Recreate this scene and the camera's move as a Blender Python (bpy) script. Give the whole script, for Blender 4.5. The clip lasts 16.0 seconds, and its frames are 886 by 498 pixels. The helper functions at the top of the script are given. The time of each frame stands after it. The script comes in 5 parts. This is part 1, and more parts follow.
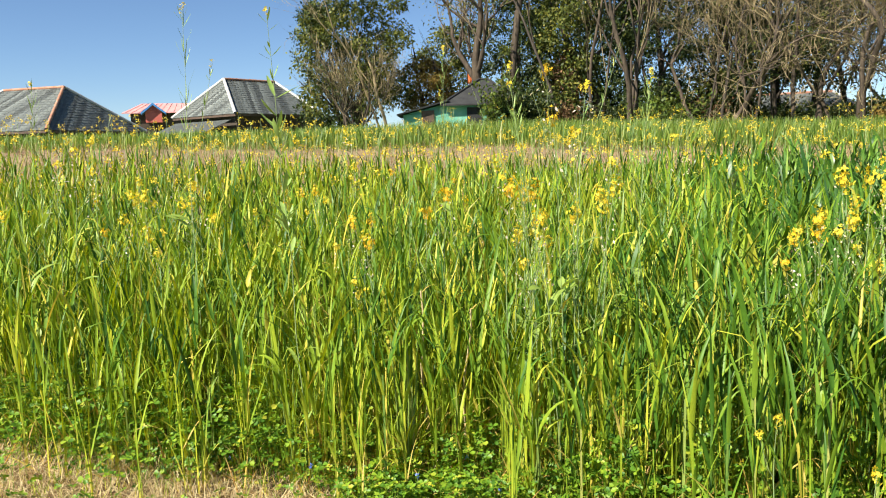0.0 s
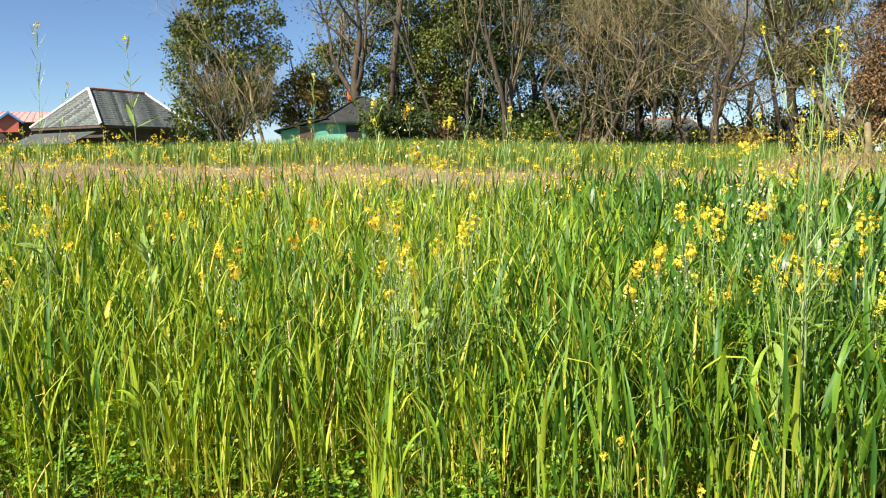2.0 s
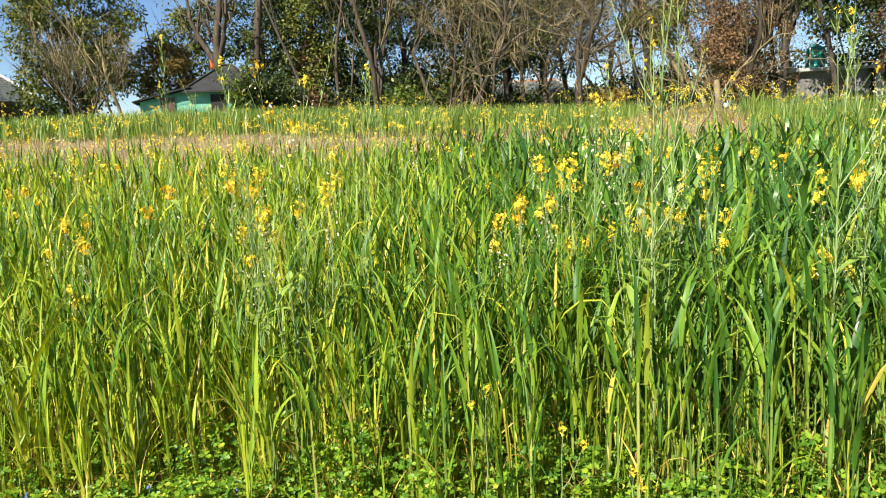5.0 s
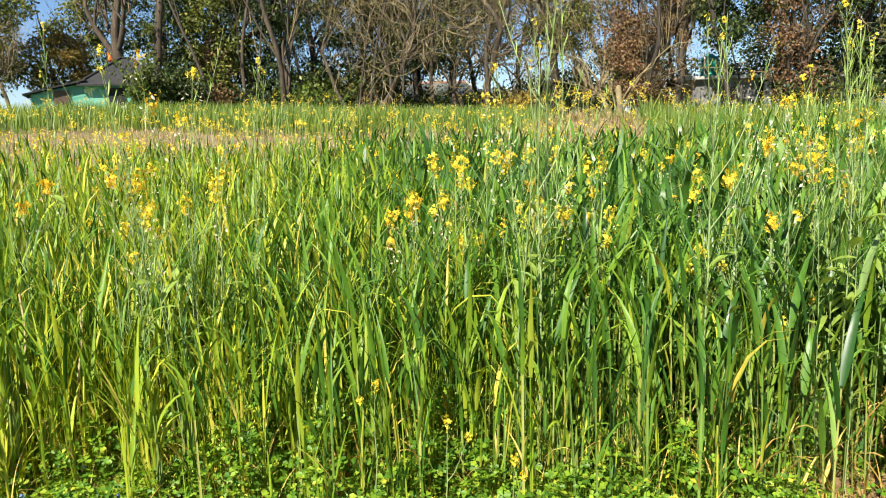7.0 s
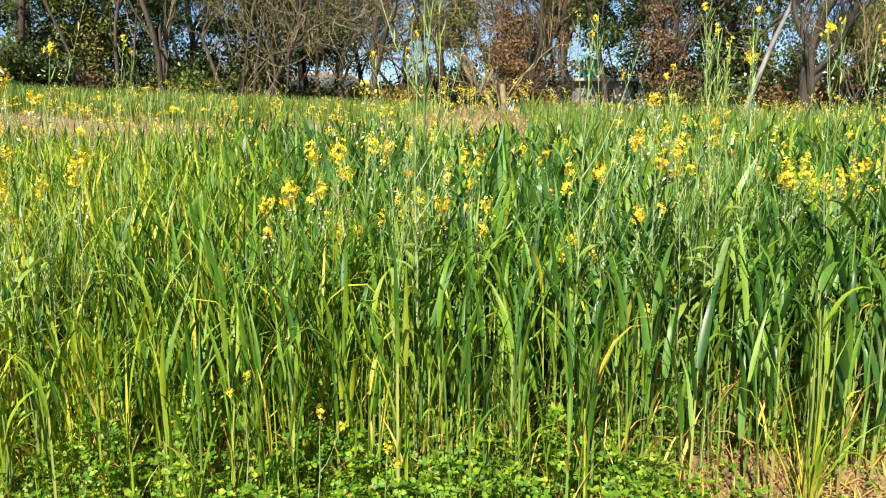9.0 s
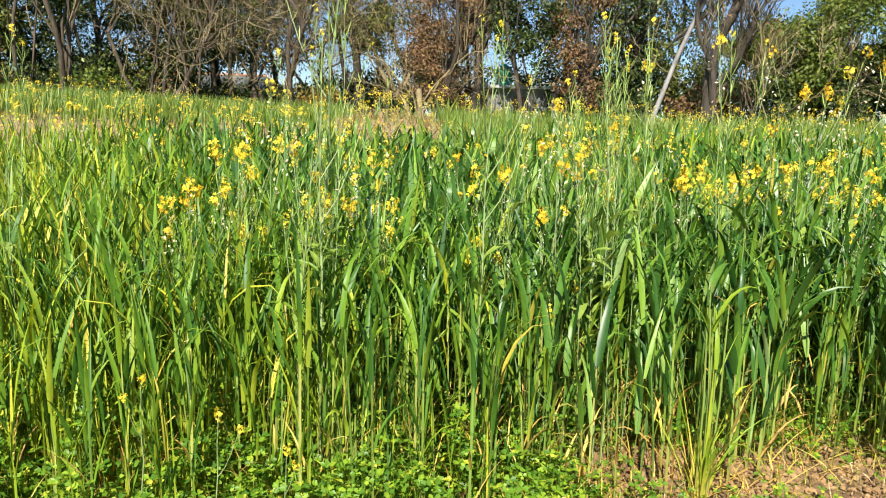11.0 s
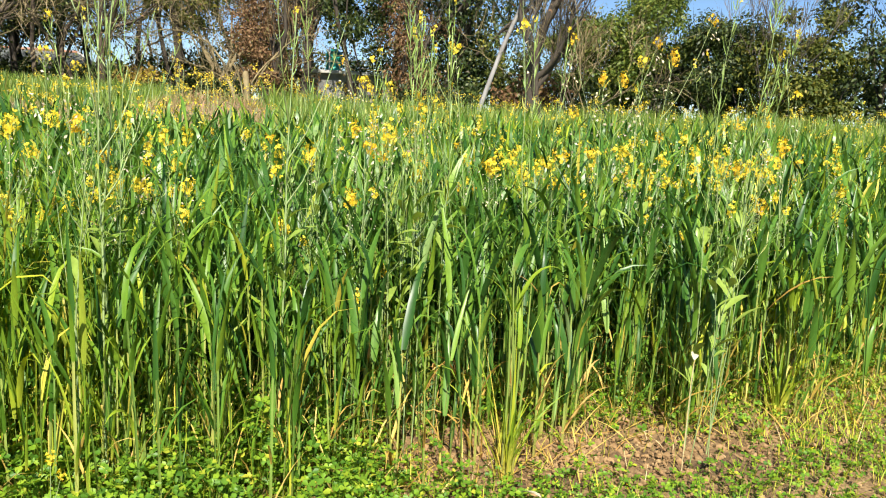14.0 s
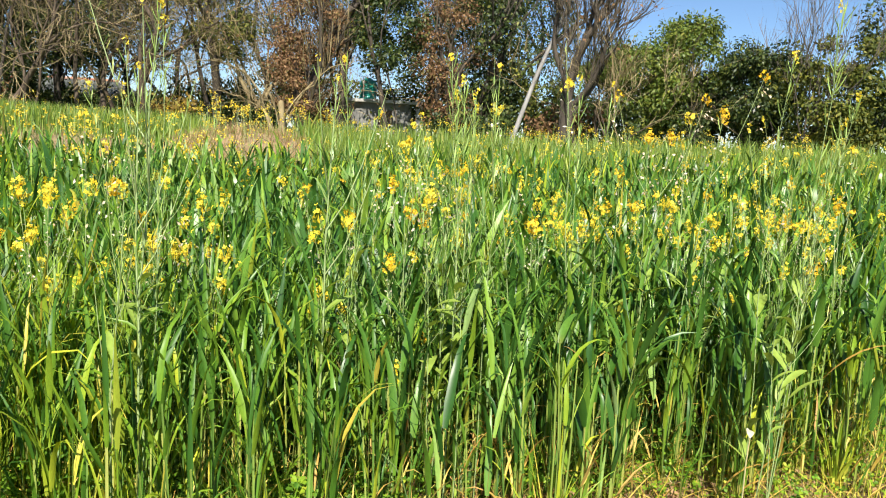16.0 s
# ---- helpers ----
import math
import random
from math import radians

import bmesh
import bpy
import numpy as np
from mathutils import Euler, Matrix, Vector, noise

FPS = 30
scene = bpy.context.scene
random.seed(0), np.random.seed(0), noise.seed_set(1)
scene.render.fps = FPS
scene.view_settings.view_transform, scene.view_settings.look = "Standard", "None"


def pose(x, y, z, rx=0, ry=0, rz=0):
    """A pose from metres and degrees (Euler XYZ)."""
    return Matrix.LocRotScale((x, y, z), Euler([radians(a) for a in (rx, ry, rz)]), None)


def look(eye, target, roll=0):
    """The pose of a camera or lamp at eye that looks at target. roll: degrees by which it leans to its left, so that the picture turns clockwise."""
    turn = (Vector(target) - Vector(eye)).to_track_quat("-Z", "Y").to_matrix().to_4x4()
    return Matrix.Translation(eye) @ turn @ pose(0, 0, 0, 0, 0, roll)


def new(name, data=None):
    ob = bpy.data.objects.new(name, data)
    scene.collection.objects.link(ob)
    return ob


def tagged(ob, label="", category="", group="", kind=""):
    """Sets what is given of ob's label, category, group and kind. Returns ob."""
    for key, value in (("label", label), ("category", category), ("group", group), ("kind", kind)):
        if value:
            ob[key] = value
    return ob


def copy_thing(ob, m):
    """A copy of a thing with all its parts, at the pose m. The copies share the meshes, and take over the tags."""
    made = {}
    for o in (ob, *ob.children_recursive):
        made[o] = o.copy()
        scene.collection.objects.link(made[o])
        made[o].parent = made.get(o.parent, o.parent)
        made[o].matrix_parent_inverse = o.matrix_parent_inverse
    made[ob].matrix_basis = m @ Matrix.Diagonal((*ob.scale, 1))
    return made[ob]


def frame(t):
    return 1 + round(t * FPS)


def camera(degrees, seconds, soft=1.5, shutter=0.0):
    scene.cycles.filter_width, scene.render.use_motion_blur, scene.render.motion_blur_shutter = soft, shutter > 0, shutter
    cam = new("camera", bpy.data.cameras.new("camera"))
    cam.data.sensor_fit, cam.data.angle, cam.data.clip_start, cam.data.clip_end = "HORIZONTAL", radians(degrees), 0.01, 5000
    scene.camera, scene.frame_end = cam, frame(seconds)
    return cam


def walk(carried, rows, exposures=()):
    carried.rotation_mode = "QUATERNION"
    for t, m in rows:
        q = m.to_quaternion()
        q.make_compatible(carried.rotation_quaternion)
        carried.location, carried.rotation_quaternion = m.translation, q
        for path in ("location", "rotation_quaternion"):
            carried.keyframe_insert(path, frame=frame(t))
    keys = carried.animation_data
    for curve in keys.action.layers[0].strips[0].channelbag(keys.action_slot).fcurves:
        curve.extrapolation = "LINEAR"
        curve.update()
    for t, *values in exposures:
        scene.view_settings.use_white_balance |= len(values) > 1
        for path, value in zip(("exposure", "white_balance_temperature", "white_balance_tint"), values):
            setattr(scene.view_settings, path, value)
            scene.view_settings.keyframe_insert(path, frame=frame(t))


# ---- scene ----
cam = camera(59.5, 16.0, 1.1)
PATH = [
    (0, (0.555, 1.46, 1.599), (0.263, 3.421, 1.339), -1.8),
    (0.5, (0.57, 1.442, 1.661), (0.348, 3.413, 1.402), -1.6),
    (1, (0.599, 1.428, 1.696), (0.442, 3.406, 1.445), -1.5),
    (1.5, (0.624, 1.415, 1.692), (0.561, 3.4, 1.46), -1.0),
    (2, (0.632, 1.392, 1.677), (0.647, 3.379, 1.452), -0.8),
    (2.5, (0.636, 1.398, 1.651), (0.699, 3.384, 1.425), -0.6),
    (3, (0.657, 1.439, 1.638), (0.813, 3.411, 1.343), -1.9),
    (3.5, (0.677, 1.452, 1.636), (0.893, 3.41, 1.293), -2.8),
    (3.7, (0.678, 1.45, 1.641), (0.89, 3.409, 1.301), -2.6),
    (5.8, (0.748, 1.385, 1.629), (1.156, 3.318, 1.318), -2.4),
    (6, (0.761, 1.383, 1.629), (1.186, 3.312, 1.317), -2.3),
    (6.5, (0.773, 1.382, 1.617), (1.257, 3.297, 1.302), -1.9),
    (7, (0.785, 1.376, 1.613), (1.328, 3.274, 1.289), -1.5),
    (7.5, (0.792, 1.373, 1.609), (1.389, 3.254, 1.283), -1.3),
    (8, (0.803, 1.377, 1.6), (1.459, 3.237, 1.267), -0.9),
    (8.5, (0.818, 1.385, 1.593), (1.554, 3.214, 1.255), -0.4),
    (9, (0.827, 1.373, 1.584), (1.643, 3.168, 1.244), 0.2),
    (9.5, (0.825, 1.363, 1.583), (1.709, 3.125, 1.244), 0.7),
    (11.8, (0.898, 1.342, 1.565), (1.974, 2.996, 1.235), 1.4),
    (12, (0.904, 1.348, 1.572), (2.002, 2.986, 1.238), 1.4),
    (12.5, (0.933, 1.336, 1.565), (2.079, 2.94, 1.223), 1.6),
    (13, (0.953, 1.316, 1.564), (2.155, 2.877, 1.221), 1.8),
    (13.5, (0.978, 1.32, 1.551), (2.25, 2.824, 1.205), 2.2),
    (14, (1.031, 1.352, 1.537), (2.374, 2.795, 1.195), 2.7),
    (14.5, (1.036, 1.38, 1.533), (2.399, 2.798, 1.168), 2.8),
    (15, (1.059, 1.426, 1.538), (2.373, 2.881, 1.147), 2.8),
    (15.5, (1.083, 1.475, 1.612), (2.378, 2.957, 1.255), 2.8),
    (16, (1.082, 1.487, 1.707), (2.368, 2.992, 1.422), 2.6),
]
walk(cam, [(t, look(eye, target, roll)) for t, eye, target, roll in PATH])

# ---- light ----
SUN_BEARING, SUN_HEIGHT = -138.0, 43.0
world = bpy.data.worlds.new("sky")
scene.world = world
world.use_nodes = True
wn = world.node_tree.nodes
sky = wn.new("ShaderNodeTexSky")
sky.sky_type, sky.sun_disc = "NISHITA", False
sky.sun_elevation, sky.sun_rotation = radians(SUN_HEIGHT), radians(SUN_BEARING)
sky.air_density, sky.dust_density, sky.ozone_density, sky.altitude = 1.0, 0.1, 5.5, 1800
wn["Background"].inputs["Strength"].default_value = 0.064
world.node_tree.links.new(sky.outputs[0], wn["Background"].inputs["Color"])
lamp = bpy.data.lights.new("sun", "SUN")
lamp.energy, lamp.angle, lamp.color = 5.0, radians(0.53), (1.0, 0.94, 0.82)
sun = new("sun", lamp)
sb, sh = radians(SUN_BEARING), radians(SUN_HEIGHT)
sun.matrix_world = look((40 * math.sin(sb) * math.cos(sh), 40 * math.cos(sb) * math.cos(sh), 40 * math.sin(sh)), (0, 0, 0))
scene.view_settings.exposure = 1.03


# ---- materials ----
def nodes_of(name):
    m = bpy.data.materials.new(name)
    m.use_nodes = True
    return m, m.node_tree.nodes, m.node_tree.links, m.node_tree.nodes["Principled BSDF"]


def ramp_node(n, stops):
    r = n.new("ShaderNodeValToRGB")
    e = r.color_ramp.elements
    while len(e) < len(stops):
        e.new(0.5)
    for k, (p, c) in zip(e, stops):
        k.position, k.color = p, (*c, 1)
    return r


def leaf_material(name, stops, rough=0.45, glow=0.35, foot=None, foot_at=0.25, fleck=35.0, shine=0.45, streak=1.0, hue=0.485):
    """Plant skin: a tone for each blade, blotches, a paler foot, light through the blade."""
    m, n, l, bsdf = nodes_of(name)
    geo = n.new("ShaderNodeNewGeometry")
    tone = ramp_node(n, stops)
    l.new(geo.outputs["Random Per Island"], tone.inputs[0])
    noi = n.new("ShaderNodeTexNoise")
    noi.inputs["Scale"].default_value, noi.inputs["Detail"].default_value = fleck, 3
    mp = n.new("ShaderNodeMapping")
    mp.inputs["Scale"].default_value = (1, 1, streak)
    l.new(geo.outputs["Position"], mp.inputs["Vector"])
    l.new(mp.outputs[0], noi.inputs["Vector"])
    hsv = n.new("ShaderNodeHueSaturation")
    val = n.new("ShaderNodeMapRange")
    val.inputs["To Min"].default_value, val.inputs["To Max"].default_value = 0.65, 1.35
    l.new(noi.outputs[0], val.inputs["Value"])
    l.new(val.outputs[0], hsv.inputs["Value"])
    col = tone.outputs[0]
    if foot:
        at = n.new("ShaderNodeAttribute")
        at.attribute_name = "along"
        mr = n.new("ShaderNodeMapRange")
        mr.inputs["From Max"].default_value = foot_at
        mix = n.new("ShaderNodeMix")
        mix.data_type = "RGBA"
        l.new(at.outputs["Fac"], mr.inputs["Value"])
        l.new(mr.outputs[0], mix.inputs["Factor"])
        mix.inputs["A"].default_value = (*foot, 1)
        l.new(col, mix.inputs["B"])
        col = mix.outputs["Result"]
    l.new(col, hsv.inputs["Color"])
    l.new(hsv.outputs[0], bsdf.inputs["Base Color"])
    bsdf.inputs["Roughness"].default_value = rough
    bsdf.inputs["Specular IOR Level"].default_value = shine
    tr = n.new("ShaderNodeBsdfTranslucent")
    warm = n.new("ShaderNodeHueSaturation")
    warm.inputs["Hue"].default_value, warm.inputs["Saturation"].default_value, warm.inputs["Value"].default_value = hue, 1.1, 1.6
    l.new(hsv.outputs[0], warm.inputs["Color"])
    l.new(warm.outputs[0], tr.inputs["Color"])
    ms = n.new("ShaderNodeMixShader")
    ms.inputs[0].default_value = glow
    l.new(bsdf.outputs[0], ms.inputs[1])
    l.new(tr.outputs[0], ms.inputs[2])
    l.new(ms.outputs[0], n["Material Output"].inputs["Surface"])
    return m


def rough_material(name, stops, scale=4.0, rough=0.85, bump=0.4, fine=40.0, stretch=(1, 1, 1), metal=0.0):
    """A dull surface: a tone from broad noise, grain from fine noise, and relief."""
    m, n, l, bsdf = nodes_of(name)
    co = n.new("ShaderNodeTexCoord")
    mp = n.new("ShaderNodeMapping")
    mp.inputs["Scale"].default_value = stretch
    l.new(co.outputs["Object"], mp.inputs["Vector"])
    a, b = n.new("ShaderNodeTexNoise"), n.new("ShaderNodeTexNoise")
    a.inputs["Scale"].default_value, a.inputs["Detail"].default_value = scale, 5
    b.inputs["Scale"].default_value, b.inputs["Detail"].default_value = fine, 4
    add = n.new("ShaderNodeMath")
    add.operation = "MULTIPLY_ADD"
    add.inputs[1].default_value = 0.45
    l.new(mp.outputs[0], a.inputs["Vector"])
    l.new(mp.outputs[0], b.inputs["Vector"])
    sub = n.new("ShaderNodeMath")
    sub.operation = "SUBTRACT"
    sub.inputs[1].default_value = 0.22
    l.new(a.outputs[0], sub.inputs[0])
    l.new(b.outputs[0], add.inputs[0])
    l.new(sub.outputs[0], add.inputs[2])
    tone = ramp_node(n, stops)
    l.new(add.outputs[0], tone.inputs[0])
    l.new(tone.outputs[0], bsdf.inputs["Base Color"])
    bp = n.new("ShaderNodeBump")
    bp.inputs["Strength"].default_value, bp.inputs["Distance"].default_value = bump, 0.02
    l.new(add.outputs[0], bp.inputs["Height"])
    l.new(bp.outputs[0], bsdf.inputs["Normal"])
    bsdf.inputs["Roughness"].default_value, bsdf.inputs["Metallic"].default_value = rough, metal
    return m


WHEAT = leaf_material("wheat_leaf", [(0.0, (0.028, 0.088, 0.011)), (0.35, (0.066, 0.155, 0.016)), (0.7, (0.12, 0.225, 0.018)), (0.93, (0.2, 0.295, 0.025)), (1.0, (0.42, 0.34, 0.05))], 0.44, 0.14, (0.34, 0.34, 0.05), 0.22, fleck=110.0, streak=0.06, shine=0.25)
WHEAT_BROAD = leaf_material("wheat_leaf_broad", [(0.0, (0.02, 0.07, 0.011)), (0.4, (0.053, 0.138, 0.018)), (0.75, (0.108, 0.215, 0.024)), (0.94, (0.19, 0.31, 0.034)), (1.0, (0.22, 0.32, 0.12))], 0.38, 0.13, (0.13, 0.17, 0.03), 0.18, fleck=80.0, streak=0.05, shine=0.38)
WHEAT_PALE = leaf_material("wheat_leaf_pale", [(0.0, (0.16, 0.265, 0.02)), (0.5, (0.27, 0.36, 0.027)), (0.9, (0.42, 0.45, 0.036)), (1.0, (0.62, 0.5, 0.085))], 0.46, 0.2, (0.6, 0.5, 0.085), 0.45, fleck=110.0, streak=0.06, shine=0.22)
CULM = leaf_material("wheat_culm", [(0.0, (0.085, 0.17, 0.03)), (0.5, (0.17, 0.26, 0.045)), (1.0, (0.34, 0.35, 0.085))], 0.45, 0.08, (0.28, 0.24, 0.06), 0.3, fleck=60.0, streak=0.1)
STRAW = leaf_material("straw", [(0.0, (0.45, 0.26, 0.06)), (0.4, (0.6, 0.42, 0.09)), (0.75, (0.66, 0.53, 0.13)), (1.0, (0.5, 0.28, 0.1))], 0.6, 0.28)
CLOVER = leaf_material("clover_leaf", [(0.0, (0.055, 0.14, 0.014)), (0.5, (0.13, 0.25, 0.018)), (0.9, (0.24, 0.35, 0.024)), (1.0, (0.4, 0.4, 0.04))], 0.45, 0.2, fleck=60.0, shine=0.3)
HAY = leaf_material("dry_grass", [(0.0, (0.32, 0.23, 0.11)), (0.5, (0.56, 0.44, 0.22)), (1.0, (0.7, 0.6, 0.36))], 0.7, 0.2)
BANK_GRASS = leaf_material("bank_grass", [(0.0, (0.36, 0.21, 0.13)), (0.3, (0.42, 0.29, 0.16)), (0.55, (0.34, 0.31, 0.11)), (1.0, (0.16, 0.25, 0.04))], 0.7, 0.25)
FAR_WHEAT = leaf_material("far_wheat", [(0.0, (0.08, 0.16, 0.024)), (0.5, (0.16, 0.25, 0.038)), (0.9, (0.26, 0.33, 0.06)), (1.0, (0.42, 0.4, 0.1))], 0.45, 0.33)
STALK = leaf_material("mustard_stalk", [(0.0, (0.19, 0.29, 0.1)), (1.0, (0.34, 0.42, 0.18))], 0.5, 0.1)
POD = leaf_material("mustard_pod", [(0.0, (0.16, 0.28, 0.06)), (0.7, (0.27, 0.38, 0.09)), (1.0, (0.42, 0.42, 0.11))], 0.45, 0.15)
PETAL_DEEP = leaf_material("mustard_petal_deep", [(0.0, (0.7, 0.36, 0.012)), (0.5, (0.77, 0.47, 0.016)), (1.0, (0.83, 0.59, 0.04))], 0.6, 0.2, fleck=120.0, hue=0.5)
PETAL = leaf_material("mustard_petal", [(0.0, (0.76, 0.5, 0.012)), (0.5, (0.82, 0.62, 0.028)), (1.0, (0.86, 0.74, 0.15))], 0.6, 0.22, fleck=120.0, hue=0.502)
WILTED = leaf_material("wilted_petal", [(0.0, (0.55, 0.45, 0.28)), (0.6, (0.68, 0.6, 0.44)), (0.85, (0.76, 0.71, 0.6)), (1.0, (0.45, 0.28, 0.16))], 0.7, 0.25, hue=0.5)
BROADLEAF = leaf_material("mustard_leaf", [(0.0, (0.13, 0.25, 0.05)), (0.6, (0.26, 0.36, 0.06)), (1.0, (0.58, 0.48, 0.06))], 0.5, 0.25)
BLUE = leaf_material("blue_petal", [(0.0, (0.12, 0.2, 0.75)), (1.0, (0.22, 0.32, 0.85))], 0.6, 0.25)
TREE_DARK = leaf_material("evergreen_leaf", [(0.0, (0.016, 0.03, 0.009)), (0.5, (0.034, 0.056, 0.014)), (0.85, (0.07, 0.095, 0.02)), (1.0, (0.17, 0.17, 0.035))], 0.5, 0.1, fleck=1.5, shine=0.3)
TREE_OLIVE = leaf_material("olive_leaf", [(0.0, (0.045, 0.066, 0.012)), (0.5, (0.09, 0.11, 0.02)), (0.85, (0.16, 0.165, 0.026)), (1.0, (0.25, 0.22, 0.04))], 0.55, 0.12, fleck=1.5, shine=0.25)
TREE_RUST = leaf_material("withered_leaf", [(0.0, (0.09, 0.05, 0.025)), (0.5, (0.18, 0.1, 0.05)), (0.85, (0.28, 0.17, 0.085)), (1.0, (0.13, 0.12, 0.035))], 0.7, 0.12, fleck=1.5, shine=0.2)
TREE_AMBER = leaf_material("amber_leaf", [(0.0, (0.13, 0.085, 0.02)), (0.5, (0.26, 0.17, 0.04)), (1.0, (0.22, 0.2, 0.045))], 0.6, 0.15, fleck=1.5, shine=0.2)
TREE_BAMBOO = leaf_material("bamboo_leaf", [(0.0, (0.05, 0.085, 0.016)), (0.5, (0.09, 0.13, 0.02)), (0.9, (0.15, 0.18, 0.028)), (1.0, (0.22, 0.21, 0.04))], 0.45, 0.14, fleck=1.5, shine=0.25)
BARK = rough_material("bark", [(0.2, (0.03, 0.022, 0.015)), (0.55, (0.082, 0.06, 0.04)), (0.85, (0.18, 0.135, 0.09))], 3.0, 0.9, 0.9, 22.0, (3, 3, 0.5))
BARK_DARK = rough_material("dark_bark", [(0.2, (0.025, 0.02, 0.015)), (0.6, (0.07, 0.055, 0.04)), (0.9, (0.16, 0.12, 0.09))], 3.0, 0.9, 0.9, 22.0, (3, 3, 0.5))
BARK_PALE = rough_material("pale_bark", [(0.2, (0.16, 0.15, 0.14)), (0.6, (0.27, 0.26, 0.25)), (0.9, (0.4, 0.39, 0.37))], 2.0, 0.8, 0.5, 18.0, (3, 3, 0.5))
TWIG = rough_material("twig", [(0.2, (0.13, 0.098, 0.05)), (0.6, (0.29, 0.225, 0.115)), (0.9, (0.45, 0.36, 0.2))], 2.0, 0.9, 0.3)
TWIG_GREY = rough_material("grey_twig", [(0.2, (0.06, 0.048, 0.037)), (0.6, (0.14, 0.115, 0.085)), (0.9, (0.25, 0.21, 0.16))], 2.0, 0.9, 0.3)
SLATE = rough_material("slate", [(0.15, (0.035, 0.043, 0.04)), (0.45, (0.075, 0.085, 0.078)), (0.7, (0.125, 0.13, 0.115)), (0.95, (0.24, 0.22, 0.18))], 5.0, 0.65, 0.8, 9.0, (1.4, 1.4, 3))
slate_nodes, slate_links = SLATE.node_tree.nodes, SLATE.node_tree.links
piece = slate_nodes.new("ShaderNodeNewGeometry")
shift = slate_nodes.new("ShaderNodeMapRange")
shift.inputs["To Min"].default_value, shift.inputs["To Max"].default_value = 0.5, 2.0
tint = slate_nodes.new("ShaderNodeHueSaturation")
slate_links.new(piece.outputs["Random Per Island"], shift.inputs["Value"])
slate_links.new(shift.outputs[0], tint.inputs["Value"])
slate_links.new(slate_nodes["Color Ramp"].outputs[0], tint.inputs["Color"])
slate_links.new(tint.outputs[0], slate_nodes["Principled BSDF"].inputs["Base Color"])
RIDGE = rough_material("ridge_cement", [(0.2, (0.45, 0.43, 0.4)), (0.8, (0.7, 0.68, 0.64))], 3.0, 0.85, 0.3)
RIDGE_RED = rough_material("ridge_red", [(0.2, (0.3, 0.11, 0.07)), (0.55, (0.45, 0.22, 0.13)), (0.9, (0.55, 0.42, 0.34))], 3.0, 0.8, 0.3)
PINK_TIN = rough_material("pink_tin", [(0.2, (0.62, 0.26, 0.24)), (0.8, (0.75, 0.38, 0.34))], 2.0, 0.5, 0.2)
BLUE_PAINT = rough_material("blue_paint", [(0.2, (0.05, 0.2, 0.5)), (0.8, (0.09, 0.3, 0.62))], 2.0, 0.5, 0.1)
RED_PAINT = rough_material("red_paint", [(0.2, (0.5, 0.1, 0.07)), (0.8, (0.62, 0.16, 0.12))], 2.0, 0.6, 0.1)
GREEN_WALL = rough_material("green_plaster", [(0.2, (0.1, 0.32, 0.22)), (0.6, (0.17, 0.45, 0.32)), (0.95, (0.3, 0.52, 0.42))], 1.5, 0.85, 0.3)
WHITE_WALL = rough_material("whitewash", [(0.2, (0.5, 0.49, 0.46)), (0.7, (0.72, 0.71, 0.68))], 1.5, 0.9, 0.3)
CONCRETE = rough_material("concrete", [(0.2, (0.26, 0.25, 0.24)), (0.6, (0.4, 0.39, 0.37)), (0.95, (0.52, 0.5, 0.47))], 1.2, 0.9, 0.4)
# darker concrete: tree shade on the outbuilding wall is put into its colour
SHADED_CONCRETE = rough_material("stained_concrete", [(0.2, (0.11, 0.11, 0.105)), (0.6, (0.2, 0.195, 0.185)), (0.95, (0.32, 0.31, 0.29))], 1.6, 0.9, 0.4, 12.0, (1, 1, 0.4))
# dark brown wall with the shade under deep eaves put into its colour
SHADED_MUD_WALL = rough_material("mud_wall", [(0.2, (0.035, 0.027, 0.02)), (0.8, (0.1, 0.075, 0.055))], 1.2, 0.9, 0.4)
DARK_TIN = rough_material("dark_tin", [(0.2, (0.014, 0.015, 0.016)), (0.8, (0.045, 0.045, 0.045))], 2.0, 0.95, 0.3)
DARK_WOOD = rough_material("dark_wood", [(0.2, (0.05, 0.03, 0.02)), (0.8, (0.14, 0.09, 0.06))], 3.0, 0.7, 0.3)
TANK_GREEN = rough_material("tank_plastic", [(0.2, (0.015, 0.26, 0.2)), (0.8, (0.03, 0.4, 0.3))], 1.0, 0.35, 0.1)
WHITE_PIPE = rough_material("white_pipe", [(0.2, (0.6, 0.6, 0.58)), (0.8, (0.76, 0.76, 0.74))], 3.0, 0.4, 0.1)
FLAG_CLOTH = rough_material("orange_cloth", [(0.2, (0.75, 0.13, 0.03)), (0.8, (0.85, 0.22, 0.06))], 4.0, 0.8, 0.2)
CLOD = rough_material("soil_clod", [(0.15, (0.14, 0.078, 0.033)), (0.5, (0.3, 0.185, 0.082)), (0.9, (0.47, 0.33, 0.165))], 9.0, 0.95, 0.6, 60.0)


